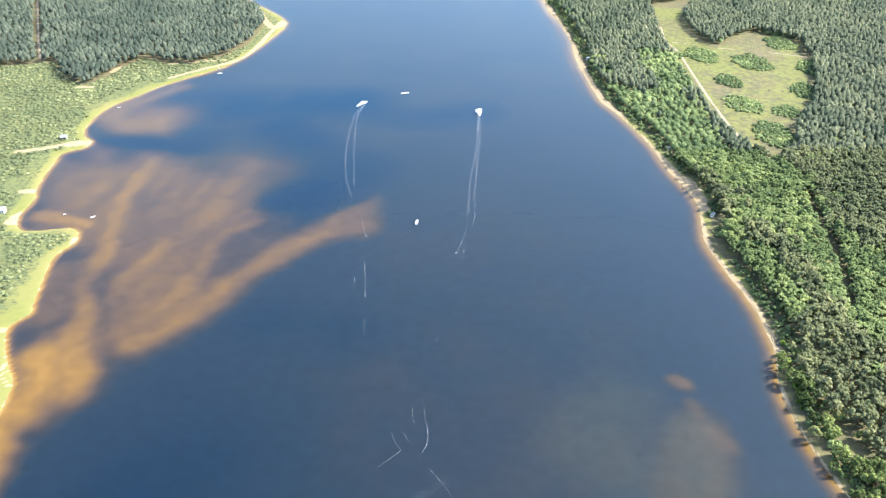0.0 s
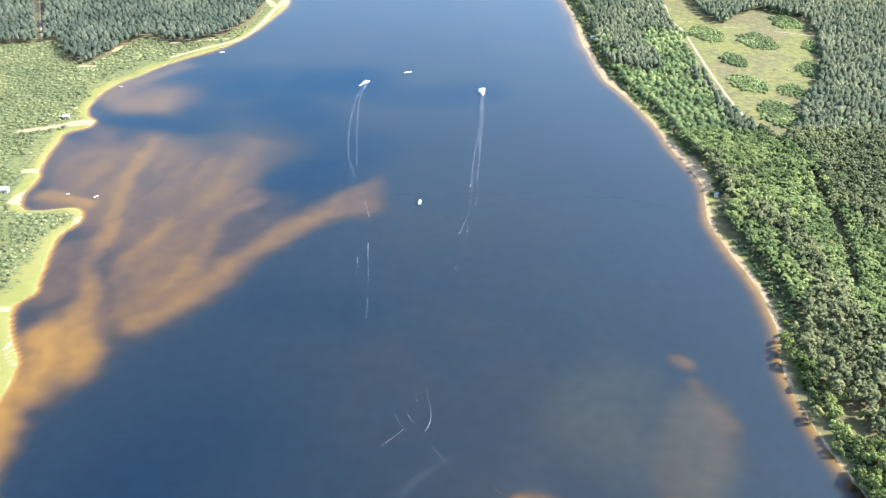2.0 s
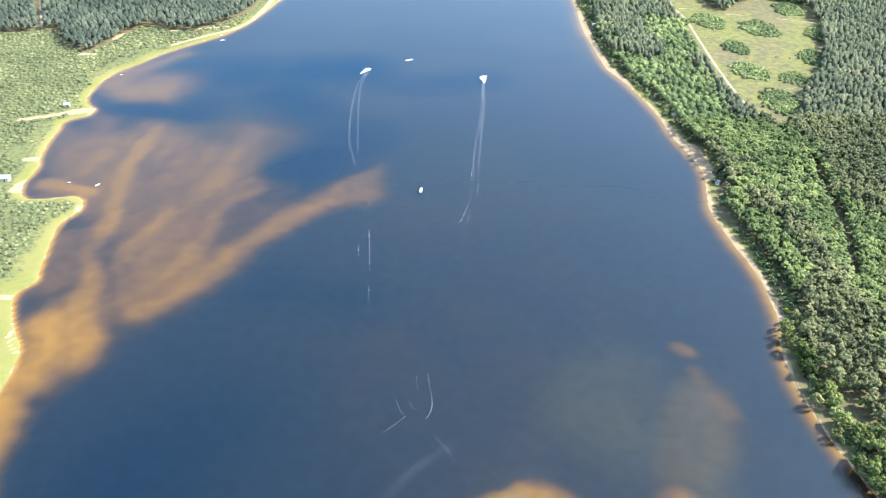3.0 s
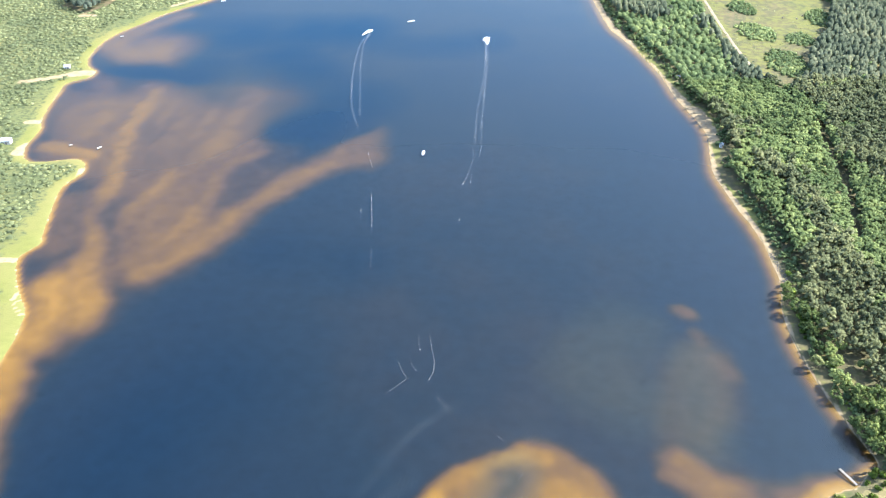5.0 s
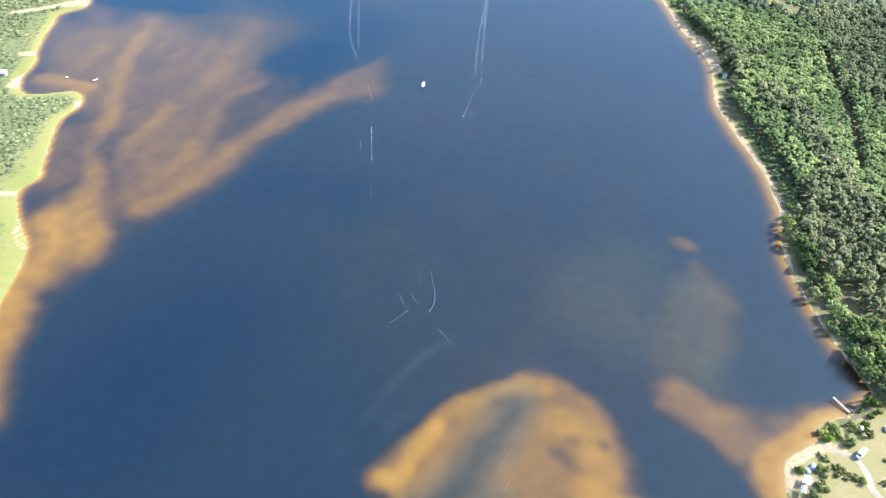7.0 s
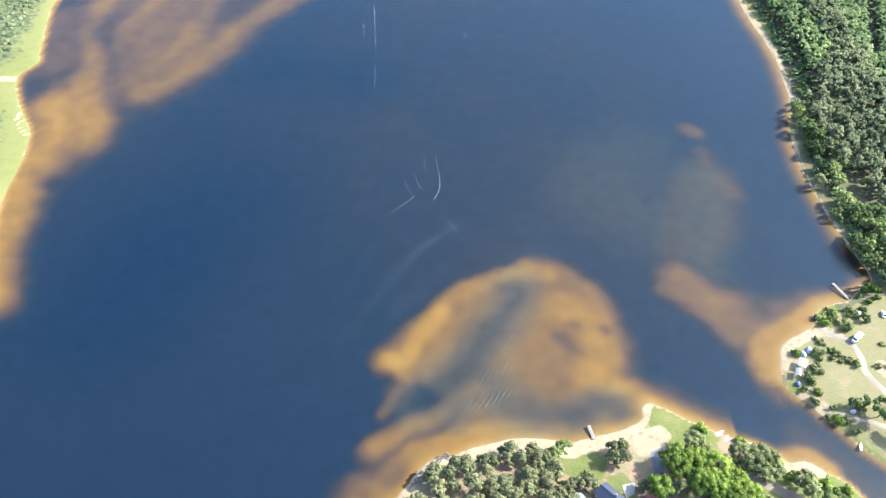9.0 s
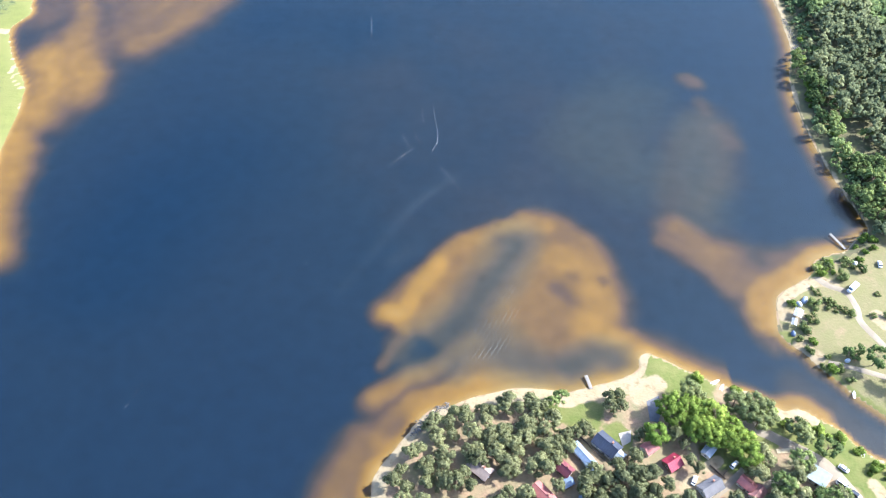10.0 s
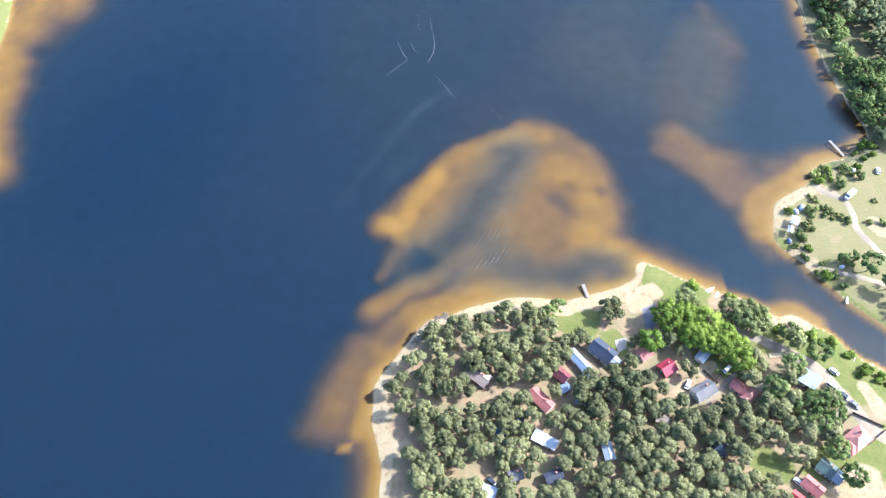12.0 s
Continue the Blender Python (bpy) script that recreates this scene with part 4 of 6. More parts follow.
# houses and the like keep the trees off: x, y, radius
PLOTS = [(11.2, 154.7, 6), (35.8, 143.9, 7), (53.2, 160.5, 7.5), (63.2, 164.3, 7), (79.5, 164.2, 8.5), (87.7, 157.5, 8.5), (100.8, 147.3, 7), (116.7, 147.3, 7.5), (143.8, 151.9, 8), (155.5, 126, 8), (142.4, 114.5, 8), (134.7, 108.1, 7.5), (129.7, 104.3, 5), (35.9, 127.3, 5), (60.1, 122.3, 7), (102.5, 123.7, 5), (103.5, 163, 5), (15, 110, 6), (24.5, 113, 4), (44.5, 154.7, 6.5), (38.6, 112.3, 4), (135, 164, 5), (154, 150, 5), (84.5, 180.5, 11), (70.6, 169.7, 5), (105.3, 159.2, 8), (94.6, 148.7, 6)]


def clear_of(p, margin):
    ok = np.ones(len(p), bool)
    for x, y, r in PLOTS:
        ok &= np.hypot(p[:, 0] - x, p[:, 1] - y + 2.6) > 0.82 * r + margin
    for w, row in TRACKS:
        ok &= away(p, row) > w + margin + 0.5
    return ok


def village_wood(p):
    inland = shore(p)
    ok = within(p, RINGS[1]) & (inland > np.where(p[:, 1] < 146, 10.5, np.where(p[:, 1] < 166, 7.5, np.where(p[:, 0] < 30, 5.2, 6.0)))) & clear_of(p, 0.0) & (fields(CLEARINGS, p) < 0.80) & (fields(SAND, p) < 0.45) & (fields(GRASS, p) < 0.5)
    return ok & (wander(p, 11, 97) > -0.8) & (away(p, [(85, 205), (120, 190), (175, 158), (230, 118)]) > 21) & (p[:, 0] < 156)


pines = [tree("pine_tree", "pine", "tall grey-green pine tree on sandy soil", "tree", "pines of the holiday village", PINE, 100 + k, 1150, 0.62) for k in range(6)]
dark_pines = [tree("pine_tree", "pine", "dark green pine tree in the dense part of the wood", "tree", "pines of the holiday village", DARK_PINE, 120 + k, 1150, 0.62) for k in range(4)]
at = sow((-40, 88, 176, 215), 5.45, 5, village_wood)
far_side = at[:, 1] < 128
wood("pine_wood", "grey-green pines over the south of the village", at[far_side], "pine", VILLAGE_PINE, 39, 900, 0.62, False, (0.9, 1.2), 0.3)
at = at[~far_side]
dense = (at[:, 0] > 58) & (at[:, 1] < 152)
edge = shore(at) < 17
stand(pines, at[~dense & edge], 8, 0.8, 1.05)
stand(pines, at[~dense & ~edge], 6, 0.86, 1.2)
stand(dark_pines, at[dense], 7, 0.94, 1.24)

green = [tree("broadleaf_tree", "leafy", "bright green broadleaf tree with a full round crown", "tree", "broadleaf trees by the water", LEAF, 200 + k, 1300, 0.66) for k in range(5)]
willow = [tree("willow_tree", "leafy", "pale grey-green willow on the river bank", "tree", "willows on the river bank", WILLOW, 300 + k, 1300, 0.62) for k in range(3)]
bushes = [tree("bush", "bush", "low green bush on the grassy bank", "bush", "bushes on the bank", LEAF, 400 + k, 260, 0.55) for k in range(4)]


def spots(*rows):
    return np.array(rows, float)


BROAD_SPOTS = spots(
    (88.5, 180), (92.5, 182), (97.5, 181), (102.5, 179), (90.5, 176), (95.5, 174), (100.5, 173), (106.5, 177), (107.5, 171), (112.5, 173), (114.5, 169), (108.5, 166), (103.5, 168), (98.5, 169), (111.5, 164), (116.5, 165), (82, 168), (117.5, 159),
)
stand(green, BROAD_SPOTS, 12, 0.85, 1.15)
stand(willow, spots((117, 184), (122, 185), (125, 183), (129, 181), (131, 177), (125, 175), (121, 179), (99, 188), (103, 187), (140, 172), (142, 169)), 13, 0.65, 1.0)
ALDERS_OF_CAMP = spots((192.9, 257.8), (172.3, 209.8), (177.5, 211), (174.8, 208))


def east_wood(p):
    inland = shore(p)
    ok = within(p, RINGS[0]) & (inland > np.where(p[:, 1] < 312, 1.6, np.where(p[:, 1] < 430, 9.0, 15.0)) + 3 * wander(p, 40, 51)) & ~within(p, MEADOW) & (away(p, MEADOW) > 6) & ~within(p, CAMP) & (p[:, 1] > 276) & (p[:, 0] < 265 + 0.46 * (p[:, 1] - 311))
    ok &= (away(p, FOREST_RIDE) > 4.5) & (fields(GLADE, p) < 0.5)
    ok &= (fields(FAR_SAND, p) < 0.3) & (fields(REEDS, p) < 0.4)
    for w, row in TRACKS:
        ok &= away(p, row) > w + 5
    return ok


GLADE = [(5, [(203.1, 373.2), (213.9, 360.4), (221.5, 353.9)]), (7, [(210.9, 343), (218.9, 336.1)])]
FOREST_RIDE = [(297.2, 634.9), (289.2, 587.9), (285.6, 545.8), (278.5, 515), (266.9, 473)]
first = sow((150, 270, 420, 430), 5.2, 21, lambda p: east_wood(p) & (away(p, EAST) < 45))
leafy = fields(BROADLEAF, first) + 0.35 * wander(first, 30, 61) + 0.5 * wander(first, 3, 62) > 0.3
alders = [tree("alder_tree", "leafy", "dark green broadleaf tree at the water's edge", "tree", "trees of the east bank", ALDER, 500 + k, 650, 0.85) for k in range(5)]
stand(alders, spots((150, 163), (138, 158), (143, 141), (149, 137), (138, 137), (143, 133), (128, 147), (150, 144), (182, 205), (189, 196), (194, 187), (147, 121), (150, 111)), 23, 0.8, 1.1)
stand(alders, ALDERS_OF_CAMP, 26, 0.42, 0.6)
stand(alders, np.vstack([first[leafy], spots((42, 185), (46, 187))]), 22, 0.66, 1.05)
wood("pine_wood", "grey-green pines at the water's edge", first[~leafy], "oval", PINE_NEAR, 38, 120, 1.15, False, (0.8, 1.2), 1.0)
near_wood = sow((150, 270, 560, 720), 5.4, 24, lambda p: east_wood(p) & ((away(p, EAST) >= 45) | (p[:, 1] > 430)))
leafy = fields(BROADLEAF, near_wood) + 0.35 * wander(near_wood, 30, 61) + 0.45 * wander(near_wood, 3, 62) > 0.15
wood("broadleaf_wood", "dense green broadleaf wood behind the sandy shore", near_wood[leafy], "leafy", LEAF_NEAR, 31, 100, 1.5, False, (0.78, 1.12), 1.3)
wood("pine_wood", "dense dark green pine wood behind the shore", near_wood[~leafy], "oval", PINE_NEAR, 32, 44, 1.7, False, (1.0, 1.32), 1.2)
far_wood = sow((140, 720, 800, 1500), 5.5, 25, east_wood)
leafy = fields(BROADLEAF, far_wood) + 0.4 * wander(far_wood, 40, 61) + 0.5 * wander(far_wood, 4, 62) + np.where(away(far_wood, EAST) < 30, 0.3, 0.0) > 0.4
wood("broadleaf_wood", "far green broadleaf wood along the beach", far_wood[leafy], "leafy", LEAF_FAR, 33, 34, 1.7, True, (0.62, 0.95), 0.8)
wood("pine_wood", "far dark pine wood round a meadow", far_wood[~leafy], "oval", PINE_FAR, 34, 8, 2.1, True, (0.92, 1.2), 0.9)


def bank_growth(p):
    inland = shore(p)
    return within(p, RINGS[0]) & (p[:, 1] > 300) & (inland > 6 + 2 * wander(p, 15, 54)) & (inland < 16) & (fields(FAR_SAND, p) < 0.3) & (wander(p, 22, 53) > -0.35)


wood("bank_growth", "low willows and alders along the sandy shore", sow((140, 300, 260, 1300), 4.6, 127, bank_growth), "bush", LEAF_FAR, 136, 26, 1.2, False, (0.8, 1.8), 0.6)
stand(alders, spots((203.5, 421), (200.5, 407.5), (202, 414), (200, 328), (205, 296), (207, 291), (203.5, 302), (202, 309)), 24, 0.55, 0.75)
stand(willow, spots((198.5, 352.5)), 25, 0.8, 0.85)


def thicket(p):
    best = np.zeros(len(p))
    for x, y, r in THICKETS:
        best = np.maximum(best, 1 - np.hypot(p[:, 0] - x, (p[:, 1] - y) / 1.5) / r + 0.25 * wander(p, 12, 71))
    return best > 0.05


wood("meadow_thicket", "thickets of young trees in the dry meadow", sow((240, 700, 560, 1350), 3.8, 26, lambda p: thicket(p) & within(p, RINGS[0])), "bush", LEAF_FAR, 35, 16, 1.6, True, (1.0, 1.7), 1.3, 0.75)


wood("meadow_scrub", "low scattered scrub on the dry meadow", sow((240, 700, 560, 1350), 7.5, 126, lambda p: within(p, MEADOW) & (wander(p, 30, 73) > 0.0)), "bush", BUSH_FAR, 135, 9, 0.9, True, (0.25, 0.5), 1.6)


def west_wood(p):
    """Pines behind the marsh, beyond a line that follows the bank."""
    return within(p, RINGS[2]) & (away(p, WEST) > 14 + 8 * wander(p, 40, 81)) & within(p, WEST_WOOD) & (away(p, TRACKS[-1][1]) > 5)


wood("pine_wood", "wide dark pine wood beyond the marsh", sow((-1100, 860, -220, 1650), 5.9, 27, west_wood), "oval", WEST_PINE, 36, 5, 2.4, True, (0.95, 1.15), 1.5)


def scrub(p):
    inland = away(p, WEST)
    thick = wander(p, 45, 91) + np.clip((inland - 7) / 30, -0.5, 0.9)
    return within(p, RINGS[2]) & ~within(p, WEST_WOOD) & (inland > np.where(p[:, 1] < 500, 14, 8)) & (thick > 0.1) & (fields(FAR_SAND, p) < 0.2) & (p[:, 0] > -760)


wood("marsh_scrub", "pale green willow scrub on the marshy bank", sow((-700, 330, -230, 1050), 5.0, 28, scrub), "bush", BUSH_FAR, 37, 5, 1.6, True, (0.7, 1.8), 1.8, 0.5)


def bank_bush(p):
    inland = shore(p)
    edge = (inland > 1.5) & (inland < 9) & (p[:, 1] < 300) & (p[:, 0] > 84)
    east_edge = within(p, RINGS[0]) & (inland > 6) & (inland < 13) & (p[:, 1] >= 285)
    ok = (edge | east_edge) & clear_of(p, 0.6) & (fields(SAND, p) < 0.3) & (fields(FAR_SAND, p) < 0.25)
    triangle = (np.hypot(p[:, 0] - 92, p[:, 1] - 201) < 11)
    return ok & ~triangle & (wander(p, 14, 95) > np.where((p[:, 0] > 138) & (p[:, 1] < 215), 0.12, 0.05))


stand(bushes, sow((84, 120, 240, 440), 4.0, 29, bank_bush), 30, 0.6, 1.5)
CAMP_BUSHES = spots((175.2, 262.5), (178.3, 264.2), (178.8, 260.1), (173, 260.1), (174.8, 256.7), (167.3, 247.3), (169.2, 244.6), (172, 239.9), (174.1, 237.9), (176.2, 236), (179, 234), (171.7, 235.7), (174.3, 233.4), (181.1, 232), (196.4, 243.6), (158.1, 211.8), (163.9, 209.3), (156.7, 213.3), (190.3, 259.9), (194.1, 257.1), (157.3, 224.7), (158.8, 222.2), (154.1, 218.5), (190.4, 231.3), (175.6, 209.2), (167.9, 203.3), (160.9, 204.8), (170.5, 197.4), (196.6, 230.6))
shrubs = [tree("bush", "bush", "grey-green shrub on the dry camp meadow", "bush", "shrubs of the camp", SHRUB, 410 + k, 420, 0.42) for k in range(3)]
stand(shrubs, CAMP_BUSHES, 31, 0.65, 1.2)
stand(shrubs, spots((187.8, 262.7), (182.6, 253.8), (165.9, 237.4), (162.5, 229.4), (157.9, 224.1)), 32, 1.35, 1.8)
# ---- sandy tracks ----
def track(half, row):
    """A worn sandy strip that follows the ground."""
    line = smoothed(row, 8) if len(row) > 2 else np.linspace(row[0], row[1], 12)
    way = np.gradient(line, axis=0)
    side = np.stack([-way[:, 1], way[:, 0]], 1) / np.linalg.norm(way, axis=1, keepdims=True)
    w = half * (1 + 0.22 * wander(line, 6, 41))[:, None]
    cols = [line + side * w * k for k in (-1.0, -0.5, 0.0, 0.5, 1.0)]
    bm = bmesh.new()
    grid = []
    for k, c in enumerate(cols):
        z = height(c)[0] + (0.02, 0.12, 0.16, 0.12, 0.02)[k]
        grid.append([bm.verts.new((x, y, h)) for (x, y), h in zip(c, z)])
    for a, b in zip(grid, grid[1:]):
        for i in range(len(line) - 1):
            bm.faces.new((a[i], b[i], b[i + 1], a[i + 1]))
    bmesh.ops.recalc_face_normals(bm, faces=bm.faces)
    ob = part("sandy_track", bm, TRACK, None, "worn pale sandy track", True)
    return tagged(ob, category="track", kind="structure")


for half, row in TRACKS:
    track(half, row)

# ---- houses ----
def house(label, x, y, turn, long, wide, roof, walls, wall_high=2.7, roof_high=2.0, kind="gable", chimney=True, category="house", name="house"):
    """A small holiday house: walls, roof, chimney, door, windows."""
    z = ground_at(x, y)
    ob = thing(name, label, category, "houses of the holiday village", m=pose(x, y, z - 0.1, 0, 0, turn))
    a, b, h = long / 2, wide / 2, wall_high
    bm = bmesh.new()
    low = [bm.verts.new(v) for v in ((-a, -b, 0), (a, -b, 0), (a, b, 0), (-a, b, 0))]
    top = [bm.verts.new(v) for v in ((-a, -b, h), (a, -b, h), (a, b, h), (-a, b, h))]
    for k in range(4):
        bm.faces.new((low[k], low[(k + 1) % 4], top[(k + 1) % 4], top[k]))
    if kind == "gable":
        r = [bm.verts.new((-a, 0, h + roof_high)), bm.verts.new((a, 0, h + roof_high))]
        bm.faces.new((top[3], top[0], r[0]))
        bm.faces.new((top[1], top[2], r[1]))
    else:
        bm.faces.new(top)
    part("wall", bm, walls, ob)
    bm = bmesh.new()
    o, thick = 0.45, 0.16
    if kind == "gable":
        drop = o * roof_high / b
        rows = [(-b - o, h - drop), (0, h + roof_high), (b + o, h - drop)]
        left = [bm.verts.new((-a - o, v, w + 0.04)) for v, w in rows] + [bm.verts.new((-a - o, v, w + 0.04 + thick)) for v, w in reversed(rows)]
        right = [bm.verts.new((a + o, v.co.y, v.co.z)) for v in left]
        for k in range(6):
            bm.faces.new((left[k], left[(k + 1) % 6], right[(k + 1) % 6], right[k]))
        for side in (left, right):
            bm.faces.new((side[0], side[1], side[4], side[5]))
            bm.faces.new((side[1], side[2], side[3], side[4]))
    elif kind == "hip":
        eave = [bm.verts.new((s * (a + o), t * (b + o), h - 0.1)) for s, t in ((-1, -1), (1, -1), (1, 1), (-1, 1))]
        ridge = [bm.verts.new((-max(a - b, 0.05), 0, h + roof_high)), bm.verts.new((max(a - b, 0.05), 0, h + roof_high))]
        bm.faces.new((eave[0], eave[1], ridge[1], ridge[0]))
        bm.faces.new((eave[2], eave[3], ridge[0], ridge[1]))
        bm.faces.new((eave[1], eave[2], ridge[1]))
        bm.faces.new((eave[3], eave[0], ridge[0]))
        bm.faces.new(eave[::-1])
    else:
        for k, v in enumerate(((-a - o, -b - o, h), (a + o, -b - o, h), (a + o, b + o, h + 0.5), (-a - o, b + o, h + 0.5))):
            bm.verts.new((v[0], v[1], v[2] + 0.03))
        for k, v in enumerate(((-a - o, -b - o, h), (a + o, -b - o, h), (a + o, b + o, h + 0.5), (-a - o, b + o, h + 0.5))):
            bm.verts.new((v[0], v[1], v[2] + 0.03 + thick))
        bm.verts.ensure_lookup_table()
        for f in ((0, 1, 2, 3), (4, 5, 6, 7), (0, 1, 5, 4), (1, 2, 6, 5), (2, 3, 7, 6), (3, 0, 4, 7)):
            bm.faces.new([bm.verts[i] for i in f])
    bmesh.ops.recalc_face_normals(bm, faces=bm.faces)
    roof_ob = part("roof", bm, roof, ob)
    if kind == "gable":
        # standing seams of the sheet roof
        bm = bmesh.new()
        n = int(long / 0.9)
        for k in range(n + 1):
            u = -a - o + 0.15 + k * (long + 2 * o - 0.3) / n
            for s in (-1, 1):
                rod(bm, (u, s * (b + o - 0.05), h - drop + thick + 0.08), (u, 0, h + roof_high + thick + 0.05), 0.035, 0.035, 4)
        rod(bm, (-a - o, 0, h + roof_high + thick + 0.05), (a + o, 0, h + roof_high + thick + 0.05), 0.09, 0.09, 6)
        part("roof_seam", bm, roof, roof_ob)
    if chimney:
        bm = block(bmesh.new(), a * 0.35, b * 0.3, h + roof_high * 0.9, 0.55, 0.55, 1.6, 0, 0.03)
        block(bm, a * 0.35, b * 0.3, h + roof_high * 0.9 + 0.85, 0.7, 0.7, 0.12)
        part("chimney", bm, BRICK, ob)
    bm = block(bmesh.new(), a * 0.2, -b - 0.02, 1.05, 0.95, 0.08, 2.05, 0, 0.02)
    part("door", bm, FENCE_WOOD, ob)
    for wx, wy, t in ((-a * 0.5, -b - 0.02, 0), (a * 0.65, -b - 0.02, 0), (a + 0.02, 0, 90), (-a - 0.02, 0, 90), (0, b + 0.02, 0)):
        frame_bm = bmesh.new()
        c, d = math.cos(radians(t)), math.sin(radians(t))
        for u, w, sx, sz in ((-0.55, 0, 0.1, 1.2), (0.55, 0, 0.1, 1.2), (0, 0.55, 1.2, 0.1), (0, -0.55, 1.2, 0.1), (0, 0, 0.06, 1.1)):
            block(frame_bm, wx + u * c, wy + u * d, 1.55 + w, sx, 0.10, sz, t)
        window = part("window", frame_bm, WHITE, ob, "white window frame")
        part("pane", block(bmesh.new(), wx, wy, 1.55, 1.04, 0.05, 1.04, t), GLASS_DARK, window)
    return ob


RED = paint("crimson_sheet_roof", (0.27, 0.020, 0.045), 0.45)
PINK = paint("faded_red_roof", (0.33, 0.112, 0.095), 0.6)
PINK_PALE = paint("pale_pink_roof", (0.34, 0.155, 0.130), 0.65)
MAROON = paint("maroon_roof", (0.15, 0.035, 0.045), 0.55)
BLUE_GREY = paint("blue_grey_roof", (0.19, 0.245, 0.33), 0.5)
BLUE = paint("blue_roof", (0.05, 0.10, 0.24), 0.5)
NAVY = paint("dark_slate_roof", (0.035, 0.042, 0.065), 0.5)
GREY = paint("grey_felt_roof", (0.13, 0.125, 0.13), 0.8)
BROWN = paint("brown_felt_roof", (0.26, 0.20, 0.165), 0.8)
PALE_BLUE = paint("pale_blue_roof", (0.19, 0.24, 0.27), 0.6)
SILVER = paint("silver_sheet_roof", (0.33, 0.365, 0.40), 0.45)
TEAL = paint("dull_green_roof", (0.082, 0.120, 0.104), 0.6)
CREAM = paint("cream_plaster", (0.62, 0.55, 0.44), 0.9)
TIMBER = paint("brown_timber", (0.20, 0.12, 0.07), 0.8)
WHITEWASH = paint("white_plaster", (0.72, 0.70, 0.66), 0.9)

house("brown felt-roofed timber cabin among the pines", 11.2, 154.7, -40, 9.5, 5.5, BROWN, TIMBER, 2.5, 1.3)
house("long pink-roofed cabin by a sandy path", 35.8, 143.9, -48, 10.0, 4.8, PINK, CREAM, 2.5, 1.3)
house("long blue-grey roofed cabin beside a fence", 52.2, 161.6, -54, 9.5, 3.6, BLUE_GREY, WHITEWASH, 2.5, 0.9, chimney=False)
house("small pale blue shed at the end of a cabin", 55.9, 156.3, -54, 3.6, 3.8, PALE_BLUE, WHITEWASH, 2.4, 0.7, chimney=False, category="shed", name="shed")
house("large dark slate-roofed house in a fenced yard", 62.6, 165.2, -46, 10.0, 6.6, NAVY, CREAM, 2.9, 2.2)
house("pale grey porch roof of a dark house", 66.8, 160.6, -46, 3.4, 4.0, SILVER, CREAM, 2.5, 0.9, chimney=False, category="shed", name="shed")
house("small faded red-roofed cabin with a gable", 79.5, 164.2, 35, 5.4, 4.6, PINK, CREAM, 2.6, 1.8)
house("crimson sheet-roofed cabin in the pines", 87.7, 157.5, 32, 5.8, 5.4, RED, TIMBER, 2.6, 1.8)
house("grey felt-roofed house by a lane", 100.8, 147.3, 30, 8.6, 5.6, GREY, WHITEWASH, 2.7, 1.9)
house("faded red roof of a house by the lane", 115.3, 148.8, -46, 6.0, 4.2, PINK, CREAM, 2.7, 1.5)
house("pale red wing of a house by the lane", 118.6, 145.2, 44, 5.6, 4.0, PINK_PALE, CREAM, 2.5, 1.2, chimney=False)
house("pale blue flat-roofed house under broadleaf trees", 143.8, 151.9, -40, 7.0, 6.0, PALE_BLUE, WHITEWASH, 2.9, 0.5, "mono", False)
house("big pale red hip-roofed house in a garden", 156.3, 126.8, 35, 9.0, 6.6, PINK_PALE, WHITEWASH, 3.0, 2.3, "hip")
house("red-roofed wing of the garden house", 152.6, 123.6, -52, 5.4, 4.8, PINK, WHITEWASH, 2.7, 1.6, "hip", False)
house("dull green-roofed house in a hedged yard", 141.6, 115.2, -45, 6.0, 5.4, TEAL, CREAM, 2.8, 1.7)
house("pale blue annexe of the green-roofed house", 144.8, 111.9, -45, 3.6, 5.0, PALE_BLUE, CREAM, 2.5, 0.9, chimney=False)
house("faded red-roofed house beside a hedge", 134.7, 108.1, -48, 7.2, 4.8, PINK, CREAM, 2.6, 1.5)
house("bright red-roofed house beside parked cars", 128.4, 102.6, -45, 6.4, 4.6, paint("bright_red_roof", (0.42, 0.05, 0.05), 0.5), CREAM, 2.6, 1.6)
house("white-roofed cabin in a clearing", 34.3, 128.2, -30, 4.6, 4.2, WHITE, WHITEWASH, 2.5, 0.9, chimney=False)
house("white lean-to beside a cabin in a clearing", 38.6, 125.6, -30, 4.0, 3.4, SILVER, WHITEWASH, 2.3, 0.4, "mono", False, category="shed", name="shed")
house("narrow silver-roofed cabin under the pines", 60.1, 122.3, -80, 6.4, 3.4, SILVER, WHITEWASH, 2.5, 0.8, chimney=False)
house("small blue-roofed cabin hidden by pines", 19.1, 130.5, -25, 5.0, 3.6, BLUE, TIMBER, 2.5, 1.2)
house("maroon-roofed cabin hidden by pines", 44.5, 154.9, -44, 6.4, 4.4, MAROON, TIMBER, 2.6, 1.6)
house("small pale blue shed beside the maroon cabin", 45.4, 148.9, 29, 4.0, 2.8, BLUE_GREY, TIMBER, 2.3, 0.8, chimney=False, category="shed", name="shed")
house("dark pyramid-roofed house among tall pines", 102.5, 123.7, -10, 6.2, 6.0, NAVY, TIMBER, 2.6, 3.2, "hip")
house("small grey-roofed cabin behind the big trees", 103.2, 163.2, 49, 5.4, 3.6, SILVER, CREAM, 2.5, 0.9, chimney=False)
house("small blue-grey roofed shed in the pines", 52.3, 144.0, -15, 4.8, 3.2, BLUE_GREY, WHITEWASH, 2.4, 0.8, chimney=False, category="shed", name="shed")
